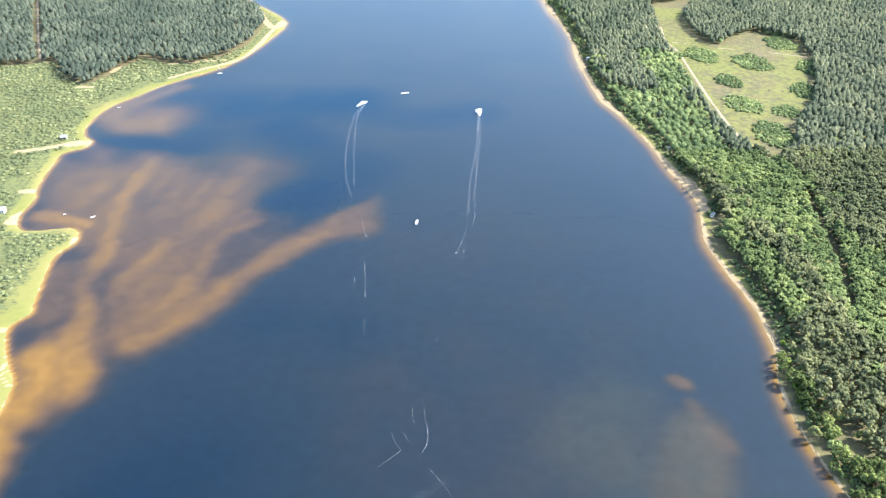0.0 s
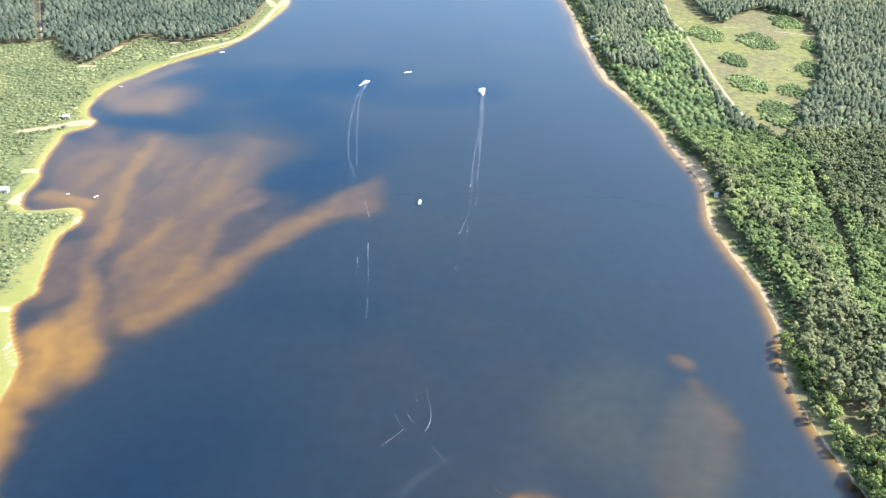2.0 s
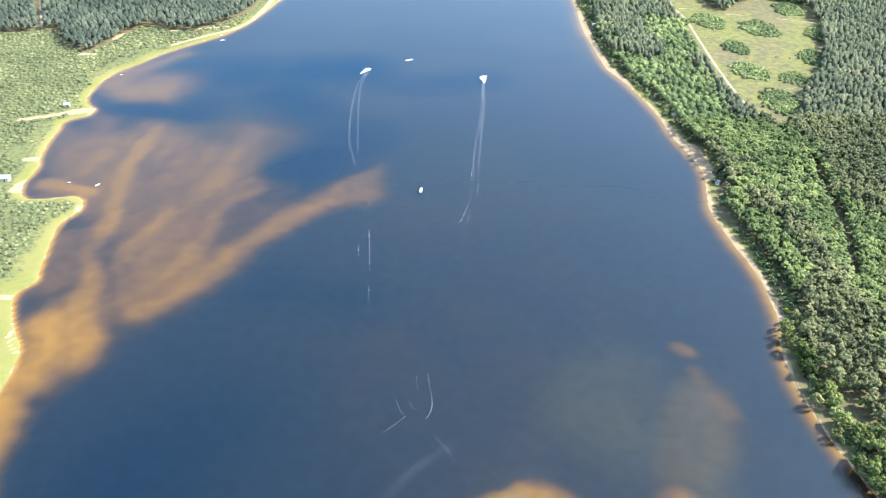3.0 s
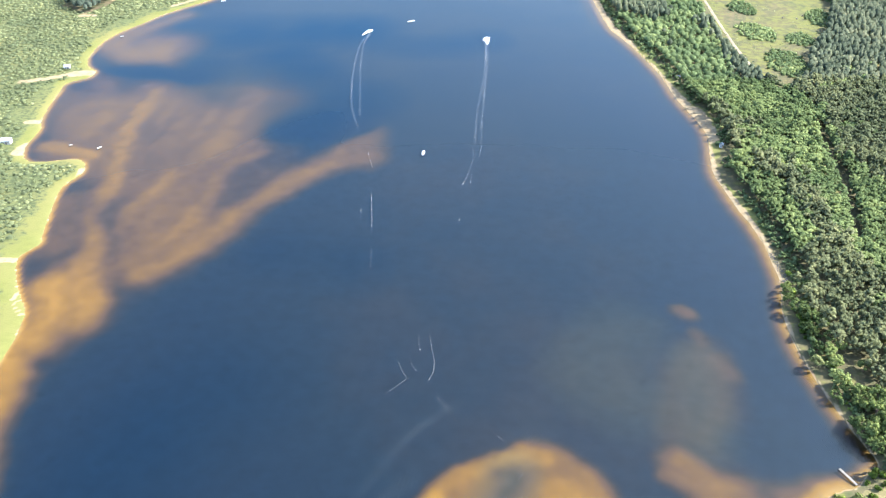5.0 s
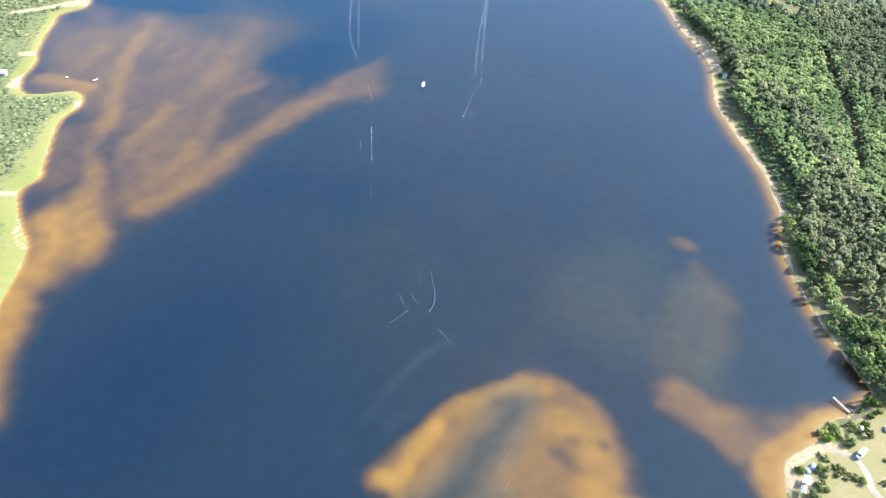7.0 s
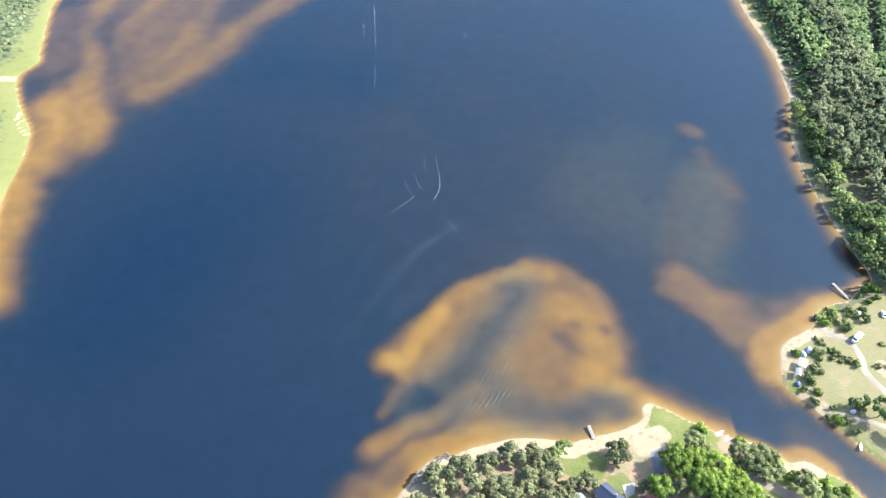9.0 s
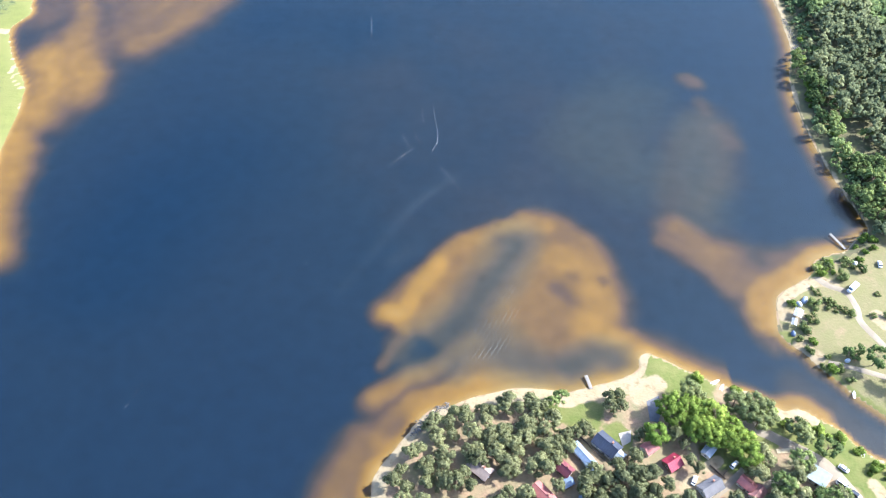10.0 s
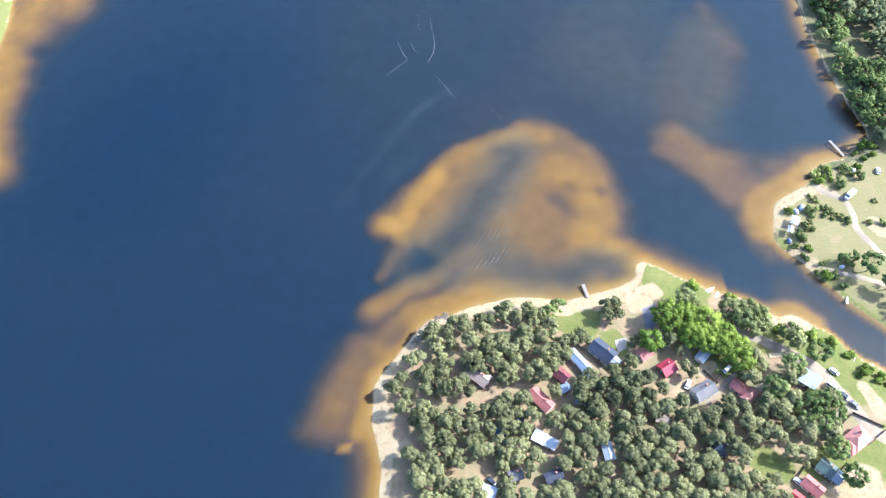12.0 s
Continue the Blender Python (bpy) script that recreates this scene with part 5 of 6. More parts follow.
house("small blue beach hut at the edge of the pines", -12.4, 119.3, 25, 3.6, 2.6, PALE_BLUE, WHITEWASH, 2.3, 0.7, chimney=False, category="hut", name="beach_hut")
house("dark-roofed cabin in deep shade", 38.6, 112.3, 20, 6.4, 4.2, NAVY, TIMBER, 2.6, 1.5)
house("brown-roofed shed among dense pines", 82.7, 135.7, -10, 4.4, 3.2, BROWN, TIMBER, 2.3, 0.9, chimney=False, category="shed", name="shed")
house("small dark blue cabin in the shade of pines", 25.9, 134.8, -10, 4.4, 3.4, BLUE, TIMBER, 2.4, 1.1, chimney=False)
house("grey-roofed cabin beside parked cars", 24.3, 113.2, 16, 5.0, 3.8, GREY, CREAM, 2.5, 1.2)
house("pale grey-roofed garage beside the cars", 14.0, 106.6, -20, 4.8, 4.0, SILVER, WHITEWASH, 2.4, 0.4, "mono", False, category="garage", name="garage")
house("pale-roofed hut on the marsh beach", -356, 755, 10, 5.0, 3.6, SILVER, WHITEWASH, 2.8, 1.6, chimney=False, category="hut", name="beach_hut")
house("pale flat-roofed shed behind the flooded beach", -350, 607, 5, 8.0, 5.0, SILVER, WHITEWASH, 2.8, 0.5, "mono", False, category="shed", name="shed")
for hx, hy, ht, col in ((170, 1004, 20, WHITE), (196, 862, -10, PALE_BLUE), (206, 738, 30, SILVER), (212, 607, 60, PALE_BLUE)):
    house("small pale-roofed beach hut under the trees", hx, hy, ht, 3.2, 2.4, col, WHITEWASH, 2.4, 0.8, chimney=False, category="hut", name="beach_hut")


# ---- fences ----
def fence(a, b, high=1.5, mat=None):
    """A board fence: posts, rails and boards."""
    a, b = Vector((*a, 0)), Vector((*b, 0))
    way = b - a
    turn = math.degrees(math.atan2(way.y, way.x))
    ob = thing("fence", "dark wooden board fence round a yard", "fence", "fences of the yards", m=pose(a.x, a.y, ground_at(a.x, a.y) - 0.1, 0, 0, turn))
    n = max(int(way.length / 2.2), 1)
    step = way.length / n
    for k in range(n + 1):
        part("post", block(bmesh.new(), k * step, 0, high / 2, 0.14, 0.14, high + 0.25), mat or FENCE_WOOD, ob)
    for k in range(n):
        bm = bmesh.new()
        for j in range(6):
            block(bm, (k + (j + 0.5) / 6) * step, 0.06, high / 2 + 0.05, step / 6.6, 0.03, high - 0.1)
        part("board", bm, mat or FENCE_WOOD, ob)
    for h in (0.4, high - 0.2):
        part("rail", block(bmesh.new(), way.length / 2, 0, h, way.length, 0.06, 0.1), mat or FENCE_WOOD, ob)


for fa, fb in (((49.3, 173.4), (61.2, 159.5)), ((102.8, 157.2), (107.6, 151.4)), ((137.0, 117.5), (142.0, 110.4)), ((158.0, 138.3), (168.5, 132.3)), ((142.0, 110.4), (151.5, 118.0)), ((161.1, 125.3), (169.3, 131.1)), ((157.6, 137.6), (146.0, 128.0)), ((96.0, 141.8), (111.0, 157.0)), ((66.8, 157.5), (72.5, 162.5)), ((131.0, 112.8), (135.5, 117.3))):
    fence(fa, fb)


# ---- vehicles ----
def loft(bm, rings):
    """Join rings of corners into a closed skin."""
    made = [[bm.verts.new(v) for v in ring] for ring in rings]
    for a, b in zip(made, made[1:]):
        for k in range(len(a)):
            bm.faces.new((a[k], a[(k + 1) % len(a)], b[(k + 1) % len(a)], b[k]))
    bm.faces.new(made[0][::-1])
    bm.faces.new(made[-1])
    bmesh.ops.recalc_face_normals(bm, faces=bm.faces)
    return bm


def wheels(ob, xs, half, r=0.32):
    for x in xs:
        for s in (-1, 1):
            tyre = bmesh.new()
            bmesh.ops.create_cone(tyre, cap_ends=True, segments=14, radius1=r, radius2=r, depth=0.2, matrix=pose(x, s * half, r, 90))
            w = part("wheel", tyre, TYRE, ob)
            rim = bmesh.new()
            bmesh.ops.create_cone(rim, cap_ends=True, segments=10, radius1=r * 0.6, radius2=r * 0.55, depth=0.22, matrix=pose(x, s * half, r, 90))
            part("rim", rim, RIM, w)


def car(label, x, y, turn, mat, long=4.3, wide=1.75, high=1.5, van=False):
    ob = thing("van" if van else "car", label, "van" if van else "car", "parked cars", m=pose(x, y, ground_at(x, y) + 0.12, 0, 0, turn))
    a, b = long / 2, wide / 2
    deck = 0.95 if not van else 1.05

    def ring(u, w, lo, hi):
        return [(u, -w, lo), (u, w, lo), (u, w * 1.02, (lo + hi) / 2), (u, w * 0.92, hi), (u, -w * 0.92, hi), (u, -w * 1.02, (lo + hi) / 2)]

    part("body", loft(bmesh.new(), [ring(-a, b * 0.9, 0.35, 0.8), ring(-a + 0.25, b, 0.22, deck), ring(a - 0.9, b, 0.22, deck * 0.97), ring(a - 0.2, b * 0.95, 0.24, 0.75), ring(a, b * 0.85, 0.35, 0.62)]), mat, ob, smooth=False)
    back, front, t = (-a + 0.12, a * 0.42, 0.10) if van else (-a * 0.82, a * 0.30, 0.38)

    bm = bmesh.new()
    low = [bm.verts.new(v) for v in ((back, -b * 0.93, deck - 0.02), (front + 0.55, -b * 0.9, deck - 0.04), (front + 0.55, b * 0.9, deck - 0.04), (back, b * 0.93, deck - 0.02))]
    top = [bm.verts.new(v) for v in ((back + t, -b * 0.78, high - 0.05), (front, -b * 0.76, high - 0.05), (front, b * 0.76, high - 0.05), (back + t, b * 0.78, high - 0.05))]
    for k in range(4):
        bm.faces.new((low[k], low[(k + 1) % 4], top[(k + 1) % 4], top[k]))
    bm.faces.new(top)
    part("window", bm, GLASS_DARK, ob, "dark car windows")
    part("roof", block(bmesh.new(), (back + t + front) / 2, 0, high - 0.02, front - back - t + 0.06, b * 1.6, 0.07, 0, 0.03), mat, ob)
    wheels(ob, (-a * 0.62, a * 0.62), b * 0.92)
    return ob


CAR_WHITE, CAR_DARK, CAR_GREY, CAR_SILVER = (paint(n, c, 0.25, 0.3) for n, c in (("white_car_paint", (0.78, 0.79, 0.80)), ("dark_car_paint", (0.035, 0.045, 0.06)), ("grey_car_paint", (0.16, 0.17, 0.19)), ("silver_car_paint", (0.48, 0.50, 0.53))))
car("white delivery van parked behind trees", 103.9, 170.5, 70, CAR_WHITE, 5.0, 1.95, 2.2, True)
car("white car parked on a lawn", 112.5, 157.7, 40, CAR_WHITE)
car("white van parked beside the sandy road", 153.2, 149.3, -45, CAR_WHITE, 5.4, 2.0, 2.4, True)
car("silver car parked on the sandy verge", 155.6, 156.4, -42, CAR_SILVER)
car("dark car parked beside the sandy road", 156.9, 145.4, -45, CAR_DARK)
car("grey car parked under a roadside tree", 159.8, 141.6, -50, CAR_GREY)
car("white car parked beside a red roof", 130.5, 110.3, -48, CAR_WHITE)
car("dark car with a pale bonnet in a yard", 15.2, 111.2, -45, CAR_DARK)
car("white car parked in a pine yard", 17.9, 108.9, -45, CAR_WHITE)
car("white car parked beside the grey house", 95.4, 150.8, 60, CAR_WHITE)
car("white car parked near the camp fence", 203.0, 261.4, 80, CAR_WHITE, 4.0)


def motorhome(x, y, turn):
    ob = thing("motorhome", "white motorhome parked on the camp meadow", "motorhome", m=pose(x, y, ground_at(x, y) + 0.05, 0, 0, turn))
    bm = bmesh.new()
    block(bm, -0.7, 0, 1.75, 5.0, 2.3, 2.3, 0, 0.15)
    part("body", bm, WHITE, ob)
    part("cab", block(bmesh.new(), 2.5, 0, 1.15, 1.8, 2.0, 1.5, 0, 0.25), CAR_SILVER, ob)
    part("windscreen", block(bmesh.new(), 2.15, 0, 2.0, 0.7, 1.8, 0.55, 0, 0.1), GLASS_DARK, ob)
    for u in (-2.0, -0.5):
        for s in (-1, 1):
            part("window", block(bmesh.new(), u, s * 1.15, 2.0, 0.9, 0.06, 0.55, 0, 0.02), GLASS_DARK, ob)
    part("roof_hatch", block(bmesh.new(), -1.2, 0, 2.95, 0.7, 0.7, 0.14, 0, 0.04), CAR_SILVER, ob)
    wheels(ob, (-1.9, 2.3), 0.98, 0.36)


motorhome(185.6, 246.6, 220)


# ---- boats ----
def hull(long, wide, deep):
    bm = bmesh.new()
    rings = []
    for u in np.linspace(0, 1, 9):
        w = wide / 2 * (0.72 + 0.5 * u - 1.22 * u**3.2) + 0.02
        k = deep * (1 + 0.25 * u * u)
        x = (u - 0.5) * long
        rings.append([(x, -w, k), (x, -w * 0.75, 0.12), (x, 0, -0.12 + 0.25 * u**4), (x, w * 0.75, 0.12), (x, w, k), (x, w - 0.09, k), (x, w * 0.62, 0.2), (x, 0, 0.1), (x, -w * 0.62, 0.2), (x, -w + 0.09 if w > 0.1 else -w, k)])
    return loft(bm, rings)


def rowing_boat(label, x, y, turn, long=3.9, wide=1.5, z=0.02):
    ob = thing("rowing_boat", label, "boat", "boats by the bank", m=pose(x, y, z, 0, 0, turn))
    part("hull", hull(long, wide, 0.5), WHITE, ob)
    for u in (-0.28, 0.02, 0.26):
        part("seat", block(bmesh.new(), u * long, 0, 0.38, 0.28, wide * 0.74, 0.05), HULL_IN, ob)


rowing_boat("white rowing boat moored at the bank", 113.0, 196.9, 30, 4.6, 1.7)
rowing_boat("small white boat half pulled ashore", 115.4, 194.4, 60, 3.6, 1.4, 0.1)
rowing_boat("white rowing boat tied up in the reeds", 170.6, 191.2, 75, 3.6, 1.5)
rowing_boat("small white boat at the river bank", 165.9, 163.4, 60, 3.4, 1.4)
rowing_boat("white boat moored off the far beach", -254, 950, 10, 5.6, 2.3)
rowing_boat("white boat pulled up on the far beach", -259, 966, -30, 4.2, 1.7, 0.3)
rowing_boat("small pale boat beside the far shore", -333, 841, 0, 3.6, 1.6)
rowing_boat("small white boat in the shallows", -275, 602, 50, 3.9, 1.6)
rowing_boat("pale boat in the flooded shallows", -299, 606, 10, 2.6, 1.1)


def cabin_boat(label, x, y, turn, long=6.0, wide=2.3):
    ob = thing("motor_boat", label, "boat", "boats on the river", m=pose(x, y, 0.0, 0, 0, turn))
    part("hull", hull(long, wide, 0.8), WHITE, ob)
    part("cabin", block(bmesh.new(), long * 0.08, 0, 1.05, long * 0.32, wide * 0.62, 0.75, 0, 0.15), WHITE, ob)
    part("windscreen", block(bmesh.new(), long * 0.245, 0, 1.15, 0.10, wide * 0.55, 0.4, 0, 0.02), GLASS_DARK, ob)
    part("seat", block(bmesh.new(), -long * 0.25, 0, 0.62, 0.5, wide * 0.6, 0.25, 0, 0.05), HULL_IN, ob)
    part("outboard", block(bmesh.new(), -long * 0.5, 0, 0.8, 0.4, 0.4, 0.9, 0, 0.08), TYRE, ob, "dark outboard motor")
    return ob


cabin_boat("white cabin boat anchored in mid river", -20.8, 596.0, 85, 6.5, 2.6)
cabin_boat("white boat anchored on the far water", -43.8, 886, 5, 4.6, 2.2)
cabin_boat("white boat lying beside another far out", -40.2, 888, 15, 4.4, 2.0)
cabin_boat("white speedboat turning with a plume of spray", -82.3, 858.3, 55, 6.5, 2.6)
cabin_boat("white speedboat running away with a tall plume", 35.2, 838.0, 92, 6.5, 2.6)


# ---- foam ----
def foam_lines(name, label, rows, seed):
    """Broken flecks of foam along lines on the water: (half width, share kept, line)."""
    rng = np.random.default_rng(seed)
    bm = bmesh.new()
    for half, share, row in rows:
        line = smoothed(row, 14) if len(row) > 2 else np.linspace(row[0], row[1], 20)
        length = np.linalg.norm(np.diff(line, axis=0), axis=1).sum()
        for k in range(int(length / (half * 1.6)) + 2):
            if rng.uniform() > share:
                continue
            u = rng.uniform(0, len(line) - 1.001)
            i = int(u)
            p = line[i] + (line[i + 1] - line[i]) * (u - i)
            w = line[i + 1] - line[i]
            a = math.atan2(w[1], w[0])
            c, s = math.cos(a), math.sin(a)
            lx, ly = half * rng.uniform(1.2, 3.2), half * rng.uniform(0.25, 0.8)
            o = rng.normal() * half * 0.5
            ring = []
            for j in range(6):
                t = j * math.pi / 3
                r = rng.uniform(0.7, 1.2)
                x, y = lx * r * math.cos(t), ly * r * math.sin(t) + o
                ring.append(bm.verts.new((p[0] + x * c - y * s, p[1] + x * s + y * c, 0.10)))
            top = bm.verts.new((p[0] - o * s, p[1] + o * c, 0.16))
            for j in range(6):
                bm.faces.new((ring[j], ring[(j + 1) % 6], top))
    ob = part(name, bm, THIN_FOAM, None, label, True)
    return tagged(ob, category="foam", kind="stuff")


STREAKS = [
    (0.22, 0.9, [(-9.5, 366.1), (-8.2, 358.4), (-8.0, 351.3), (-8.8, 346.1), (-10.8, 341.8)]), (0.16, 0.35, [(-10.9, 385.2), (-10.3, 373.1), (-9.5, 366.1)]),
    (0.16, 0.5, [(-17.2, 380.3), (-16.8, 369.3), (-15.3, 362.9)]), (0.16, 0.65, [(-21.7, 359.2), (-19.2, 351.2), (-16.1, 347.3)]),
    (0.18, 0.7, [(-27.6, 355.6), (-25.1, 348.1), (-22.1, 342.6)]), (0.2, 0.7, [(-22.1, 342.6), (-27.5, 336.7), (-33.5, 330.1)]), (0.16, 0.6, [(-6.8, 329.5), (-0.9, 320.4), (4.7, 310.2)]),
    (0.3, 0.7, [(-56.4, 534.9), (-54.8, 515.7), (-52.2, 483.6)]), (0.25, 0.45, [(-51.0, 463.8), (-50.0, 443.3)]), (0.28, 0.5, [(-62.2, 514.1), (-60.4, 490.4)]), (0.28, 0.6, [(-64.2, 599.4), (-61.1, 582.9), (-58.5, 572.3)]),
]
THIN_STREAKS = [
    (0.3, 0.4, [(26.6, 650.4), (24.5, 609.9), (22.2, 591.1)]), (0.3, 0.4, [(22.2, 661.1), (17.9, 591.0), (11.3, 555.9), (8.7, 547.6)]), (0.28, 0.5, [(16.4, 562.7), (13.5, 542.0)]), (0.25, 0.4, [(6.7, 505.3), (5.9, 494.5)]),
    (0.22, 0.5, [(-3.0, 447.3), (-4.7, 437.7)]), (0.2, 0.35, [(-9.4, 447.3), (-10.6, 436.5)]), (0.15, 0.6, [(21.4, 305.3), (26.9, 298.6)]),
    (0.10, 0.35, [(-101.7, 214.8), (-109.3, 196.5)]), (0.10, 0.3, [(-81.0, 256.7), (-89.5, 241.6)]), (0.10, 0.3, [(-69.7, 263.8), (-84.0, 240.0)]), (0.10, 0.3, [(-133.4, 195.2), (-138.5, 182.1)]),
]
WAKES = [
    (0.72, 0.31, [(-82.3, 858.3), (-90.4, 818.6)]), (0.48, 0.18, [(-90.4, 818.6), (-90.3, 747.7), (-85.7, 686.1)]), (0.48, 0.23, [(-81.9, 853.4), (-87.0, 818.6), (-85.2, 761.1)]),
    (0.78, 0.35, [(35.0, 835.8), (34.3, 776.5)]), (0.42, 0.15, [(34.3, 776.5), (28.4, 687.5), (24.0, 613.4)]), (0.60, 0.27, [(35.2, 835.8), (32.2, 776.4)]), (0.42, 0.13, [(32.2, 776.4), (22.0, 664.9), (16.9, 594.4)]),
]
foam_lines("foam_streak", "broken white foam streaks on dark water", STREAKS, 71)
foam_lines("foam_streak", "thin faint foam streaks on dark water", THIN_STREAKS, 72)
foam_lines("boat_wake", "long white foam wakes behind two speedboats", WAKES, 73)


def wake_band(half, row):
    """A soft pale band of spent foam on the water."""
    line = smoothed(row, 10)
    way = np.gradient(line, axis=0)
    side = np.stack([-way[:, 1], way[:, 0]], 1) / np.linalg.norm(way, axis=1, keepdims=True)
    bm = bmesh.new()
    grid = []
    for k, z in ((-1.0, 0.01), (-0.5, 0.03), (0.0, 0.04), (0.5, 0.03), (1.0, 0.01)):
        w = half * (1 + 0.3 * wander(line + k, 7, 45))[:, None]
        grid.append([bm.verts.new((x, y, z)) for x, y in line + side * w * k])
    for a, b in zip(grid, grid[1:]):
        for i in range(len(line) - 1):
            bm.faces.new((a[i], b[i], b[i + 1], a[i + 1]))
    ob = part("boat_wake", bm, WAKE_FOAM, None, "faint pale band of foam trailing a speedboat", True)
    return tagged(ob, category="wake", kind="stuff")


for half, row in (
    (1.1, [(-83, 850), (-90.4, 818.6), (-90.3, 747.7), (-85.7, 686.1), (-76, 640)]), (1.0, [(-82, 850), (-87.0, 818.6), (-83.2, 745.1), (-76, 660)]),
    (2.0, [(35.0, 832), (33.6, 776.5), (28.4, 700)]), (0.8, [(30, 720), (28.4, 687.5), (24.0, 633.4)]), (0.8, [(29, 730), (23.0, 674.9), (19.9, 614.4)]),
):
    wake_band(half, row)


def spray(x, y, turn, wide, seed):
    """A fan of droplets thrown up behind a boat."""
    rng = np.random.default_rng(seed)
    bm = bmesh.new()
    for k in range(260):
        u, a = rng.uniform(0, 1) ** 0.7, rng.normal() * 0.55
        r = 0.18 + 0.35 * (1 - u)
        p = (-u * 12 + 1.5, wide * (0.15 + 0.85 * (1 - u) ** 1.5) * math.sin(a) * 1.3, 0.2 + 3.4 * (1 - u) ** 1.3 * rng.uniform(0.0, 1))
        bmesh.ops.create_icosphere(bm, subdivisions=1, radius=r * rng.uniform(0.5, 1.3), matrix=pose(x, y, 0, 0, 0, turn) @ Matrix.Translation(p))
    ob = part("spray", bm, FOAM, None, "white spray thrown up behind a speedboat")
    return tagged(ob, category="spray", kind="stuff")


spray(-84.5, 855.5, 55, 2.2, 74)
spray(35.3, 833.5, 92, 3.6, 75)


# ---- jetties and the camp ----
def jetty(label, a, b, wide):
    """A plank jetty on posts, from the water end to the bank."""
    a, b = Vector((*a, 0)), Vector((*b, 0))
    way = b - a
    ob = thing("jetty", label, "jetty", m=pose(a.x, a.y, 0, 0, 0, math.degrees(math.atan2(way.y, way.x))))
    n = int(way.length / 0.26)
    plank = bpy.data.meshes.new("plank")
    bm = block(bmesh.new(), 0, 0, 0, 0.23, wide, 0.05)
    bm.to_mesh(plank)
    bm.free()
    plank.materials.append(WOOD_GREY)
    for k in range(n):
        p = new("plank", plank)
        p.parent = ob
        p.matrix_basis = pose((k + 0.5) * way.length / n, 0, 0.62 + 0.01 * ((k * 7) % 3), 0, 0, 0.6 * ((k * 5) % 4 - 1.5))
    for s in (-1, 1):
        part("beam", block(bmesh.new(), way.length / 2, s * wide * 0.38, 0.52, way.length, 0.12, 0.14), WOOD_GREY, ob)
        for u in np.linspace(0.3, way.length - 0.3, 5):
            part("post", rod(bmesh.new(), (u, s * wide * 0.45, -3.0), (u, s * wide * 0.45, 0.8), 0.09, 0.08, 8), WOOD_GREY, ob)


jetty("weathered plank jetty off the camp bank", (185.6, 281.9), (190.2, 272.0), 1.35)
jetty("short grey plank jetty off the beach", (57.9, 200.0), (59.5, 193.4), 1.5)


def awning(label, x, y, turn, long, wide, mat=None, high=2.4):
    """A canvas shelter on poles."""
    ob = thing("awning", label, "awning", "shelters of the camp", m=pose(x, y, ground_at(x, y), 0, 0, turn))
    bm = bmesh.new()
    grid = [[bm.verts.new((u * long / 2, v * wide / 2, high + 0.55 * (1 - abs(v)) - 0.08 * u * u)) for v in (-1, -0.5, 0, 0.5, 1)] for u in (-1, -0.5, 0, 0.5, 1)]
    for a, b in zip(grid, grid[1:]):
        for k in range(4):
            bm.faces.new((a[k], a[k + 1], b[k + 1], b[k]))
    bmesh.ops.solidify(bm, geom=bm.faces[:], thickness=0.04)
    part("canopy", bm, mat or CANVAS, ob)
    for u in (-1, 1):
        for v in (-1, 1):
            part("pole", rod(bmesh.new(), (u * long * 0.48, v * wide * 0.48, -0.1), (u * long * 0.48, v * wide * 0.48, high), 0.04, 0.04), RIM, ob)


def tent(label, x, y, turn, long, wide, mat):
    ob = thing("tent", label, "tent", "shelters of the camp", m=pose(x, y, ground_at(x, y) - 0.03, 0, 0, turn))
    bm = bmesh.new()
    rings = [[(u * long / 2, w * wide / 2 * math.cos(t), 1.6 * w * math.sin(t)) for t in np.linspace(0, math.pi, 9)] for u, w in ((-1, 0.25), (-0.75, 0.8), (-0.2, 1), (0.3, 1), (0.8, 0.75), (1, 0.25))]
    part("fly", loft(bm, rings), mat, ob, smooth=True)
    part("doorway", block(bmesh.new(), long * 0.44, 0, 0.5, 0.06, wide * 0.3, 0.9, 0, 0.02), TYRE, ob)


awning("white canvas awning on the camp shore", 156.6, 231.7, 62, 5.0, 3.8)
awning("smaller white awning beside the camp shore", 153.5, 226.9, 70, 4.0, 2.4)
tent("white tent beside the camp path", 159.1, 238.1, 120, 3.0, 2.4, CANVAS)
tent("dark blue tent beside a white awning", 152.4, 221.9, 80, 2.8, 2.2, CANVAS_BLUE)
tent("grey-blue tent half under a bush", 162.2, 240.4, 60, 4.2, 2.6, paint("grey_canvas", (0.24, 0.28, 0.34), 0.8))
tent("white tent in the camp bushes", 191.7, 262.3, 30, 2.6, 2.0, CANVAS)
tent("small pale tent beside the bank bushes", 172.1, 207.4, 15, 2.4, 1.8, CANVAS)


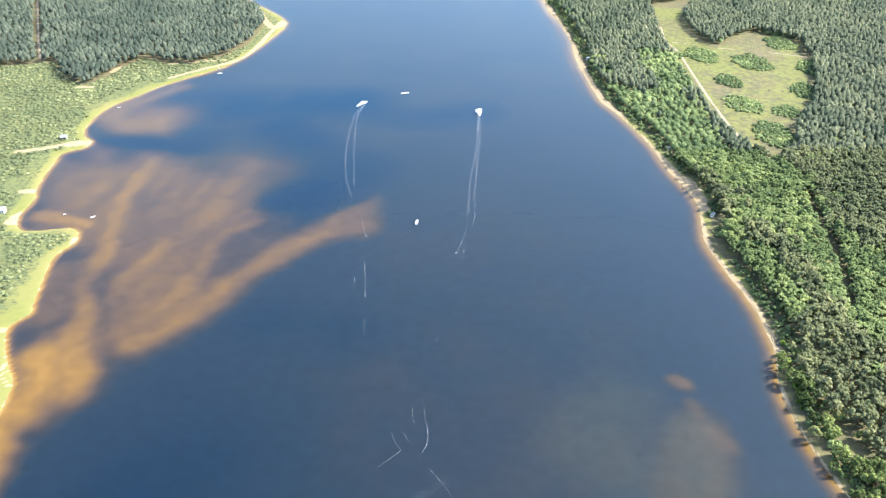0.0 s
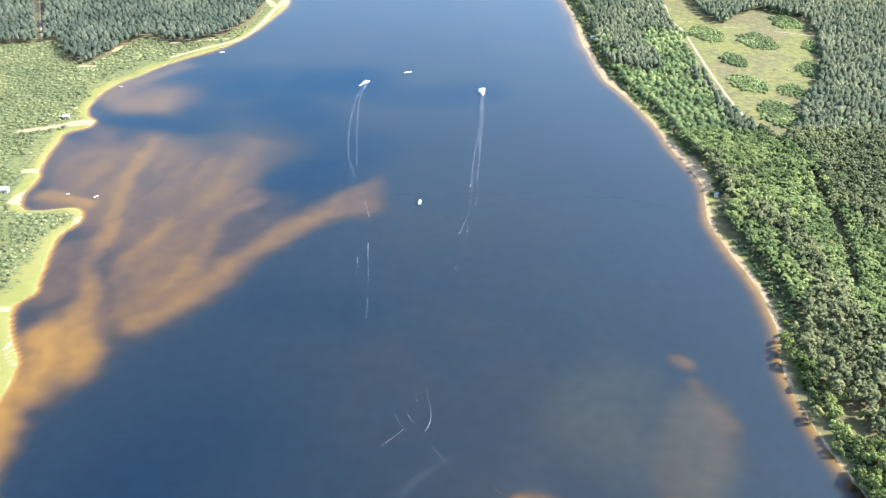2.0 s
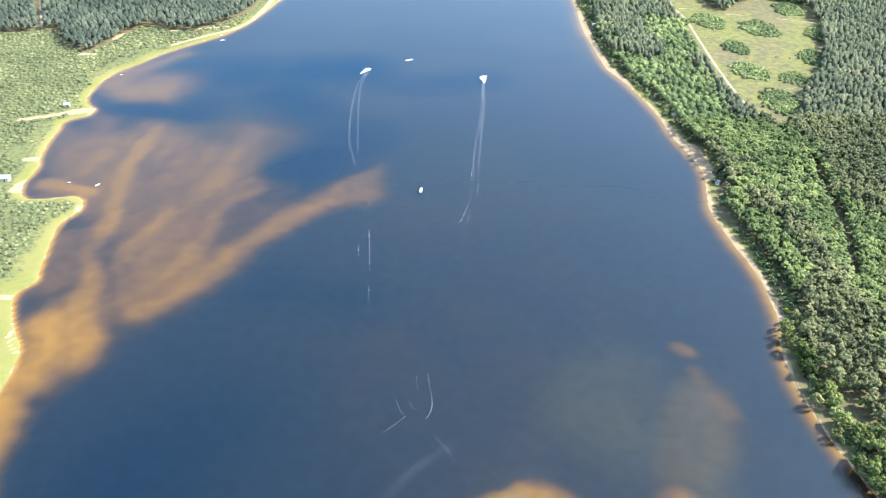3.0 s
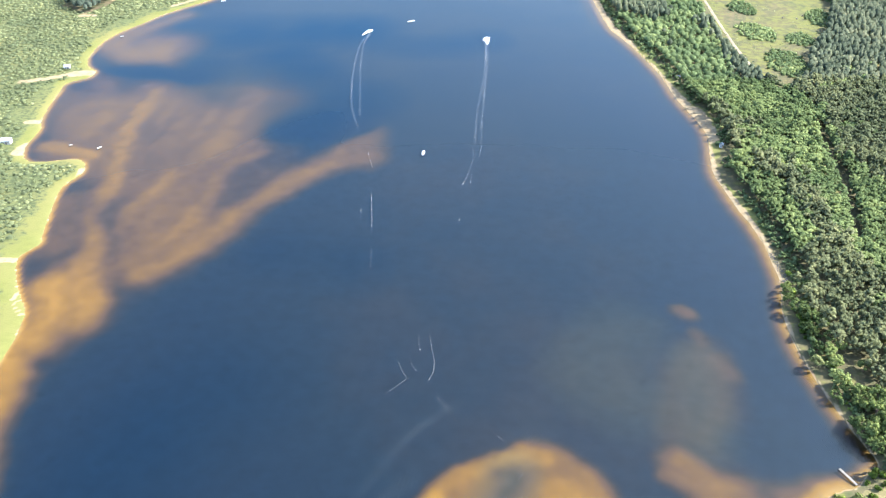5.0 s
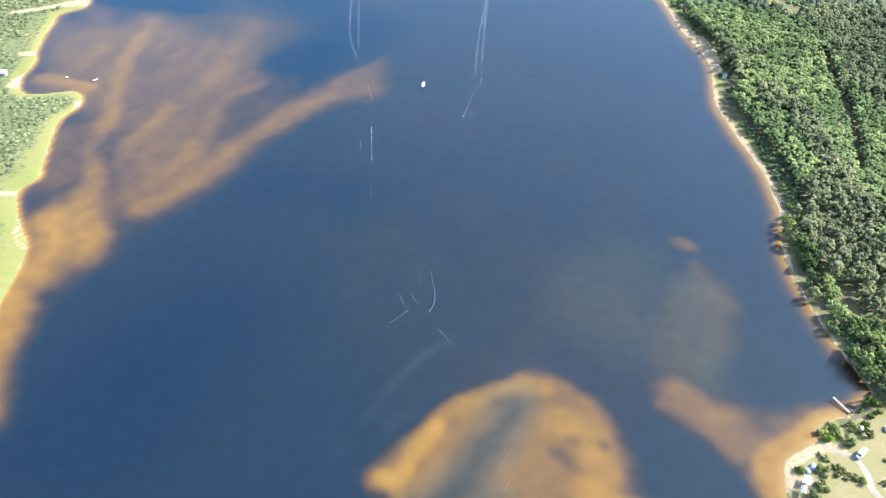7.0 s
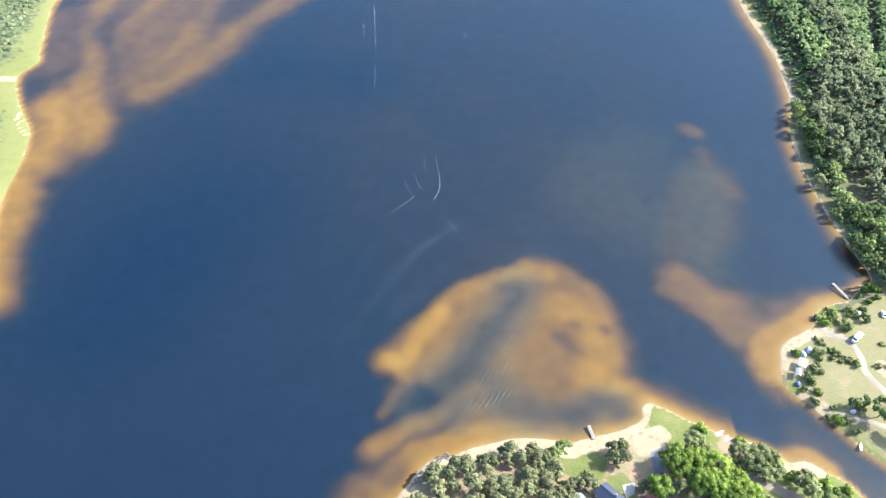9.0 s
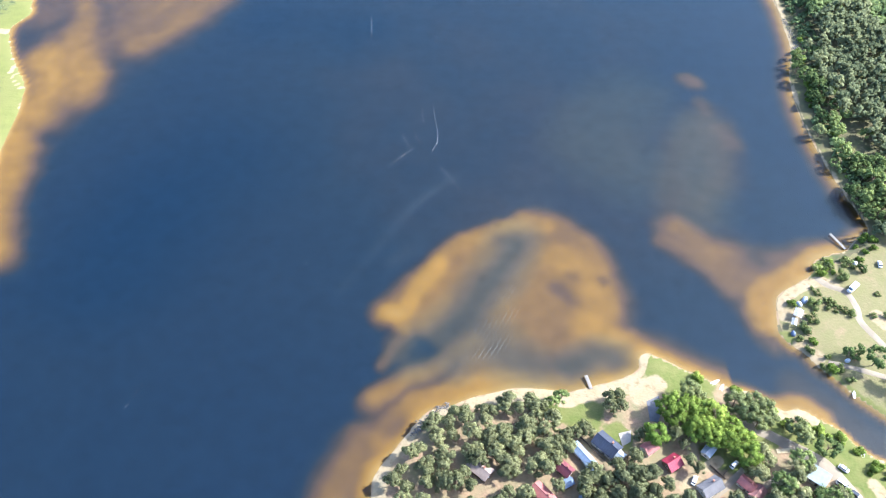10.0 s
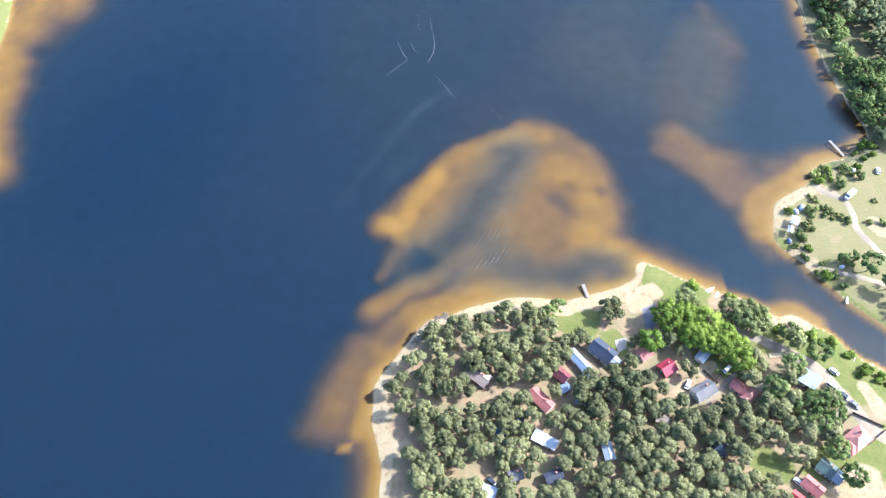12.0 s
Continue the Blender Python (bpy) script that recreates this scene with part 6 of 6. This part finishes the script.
# ---- stones, paving and a deck ----
def boulders(label, row, half, count, seed):
    """Rough grey stones heaped along the water's edge."""
    rng = np.random.default_rng(seed)
    line = smoothed(row, 12)
    bm = bmesh.new()
    for k in range(count):
        i = int(rng.integers(len(line)))
        x, y = line[i] + rng.normal(size=2) * half * 0.55
        r = rng.uniform(0.16, 0.5)
        m = pose(x, y, ground_at(x, y) + 0.1 * r, *rng.uniform(0, 360, 3)) @ Matrix.Diagonal((r, r * rng.uniform(0.6, 1.0), r * rng.uniform(0.45, 0.8), 1))
        made = bmesh.ops.create_icosphere(bm, subdivisions=1, radius=1.0, matrix=m)
        for v in made["verts"]:
            v.co += Vector(rng.normal(size=3) * 0.09 * r)
    ob = part("boulders", bm, STONE, None, label)
    return tagged(ob, category="stones", kind="stuff")


STONE = surface("grey_stone", (0.165, 0.148, 0.132), (0.105, 0.095, 0.086), 1.2, 0.9, bump=0.5)
boulders("grey stones of the bank below the wood", [(207, 460.9), (207.6, 448.4), (207.5, 435.1), (205, 424.6)], 1.6, 260, 81)
boulders("grey stones and roots at the point of the beach", [(-16, 170.7), (-12.3, 176), (-6.6, 182), (-1.3, 185.1)], 1.9, 240, 82)

CONCRETE = surface("pale_concrete", (0.300, 0.270, 0.225), (0.240, 0.215, 0.180), 0.8, 0.9, bump=0.3)
PAVING = surface("grey_paving", (0.125, 0.125, 0.135), (0.098, 0.098, 0.108), 1.5, 0.9, bump=0.3)
bm = bmesh.new()
yard = [bm.verts.new((x, y, ground_at(x, y) + 0.14)) for x, y in [(82, 186.8), (87.7, 189.6), (87, 180.7), (85.3, 176.9), (82, 177.4)]]
bmesh.ops.extrude_face_region(bm, geom=[bm.faces.new(yard)])
for v in yard:
    v.co.z -= 0.4
bmesh.ops.recalc_face_normals(bm, faces=bm.faces)
tagged(part("pavement", bm, PAVING, None, "grey paved yard behind the beach"), category="pavement", kind="structure")

bm = bmesh.new()
yard = [bm.verts.new((x, y, ground_at(x, y) + 0.14)) for x, y in [(68.3, 171.6), (73.6, 172.9), (72.8, 167.8), (69.2, 165.8)]]
bmesh.ops.extrude_face_region(bm, geom=[bm.faces.new(yard)])
for v in yard:
    v.co.z -= 0.4
bmesh.ops.recalc_face_normals(bm, faces=bm.faces)
tagged(part("pavement", bm, CONCRETE, None, "pale concrete yard beside a dark house"), category="pavement", kind="structure")

deck = thing("wooden_deck", "pale wooden deck beside the lane", "deck", m=pose(134.3, 164.2, ground_at(134.3, 164.2) + 0.1, 0, 0, 4))
for k in range(9):
    part("board", block(bmesh.new(), 0, -0.88 + 0.22 * k, 0.24, 6.6, 0.2, 0.05), DECK_WOOD, deck)
for u in (-2.9, 0.0, 2.9):
    part("joist", block(bmesh.new(), u, 0, 0.1, 0.12, 1.9, 0.2), WOOD_GREY, deck)

for tx, ty in ((350, 897), (364, 894), (373, 903), (380, 897)):
    tent("pale heap of cut wood in the meadow", tx, ty, 20, 2.2, 1.2, WOOD_GREY)
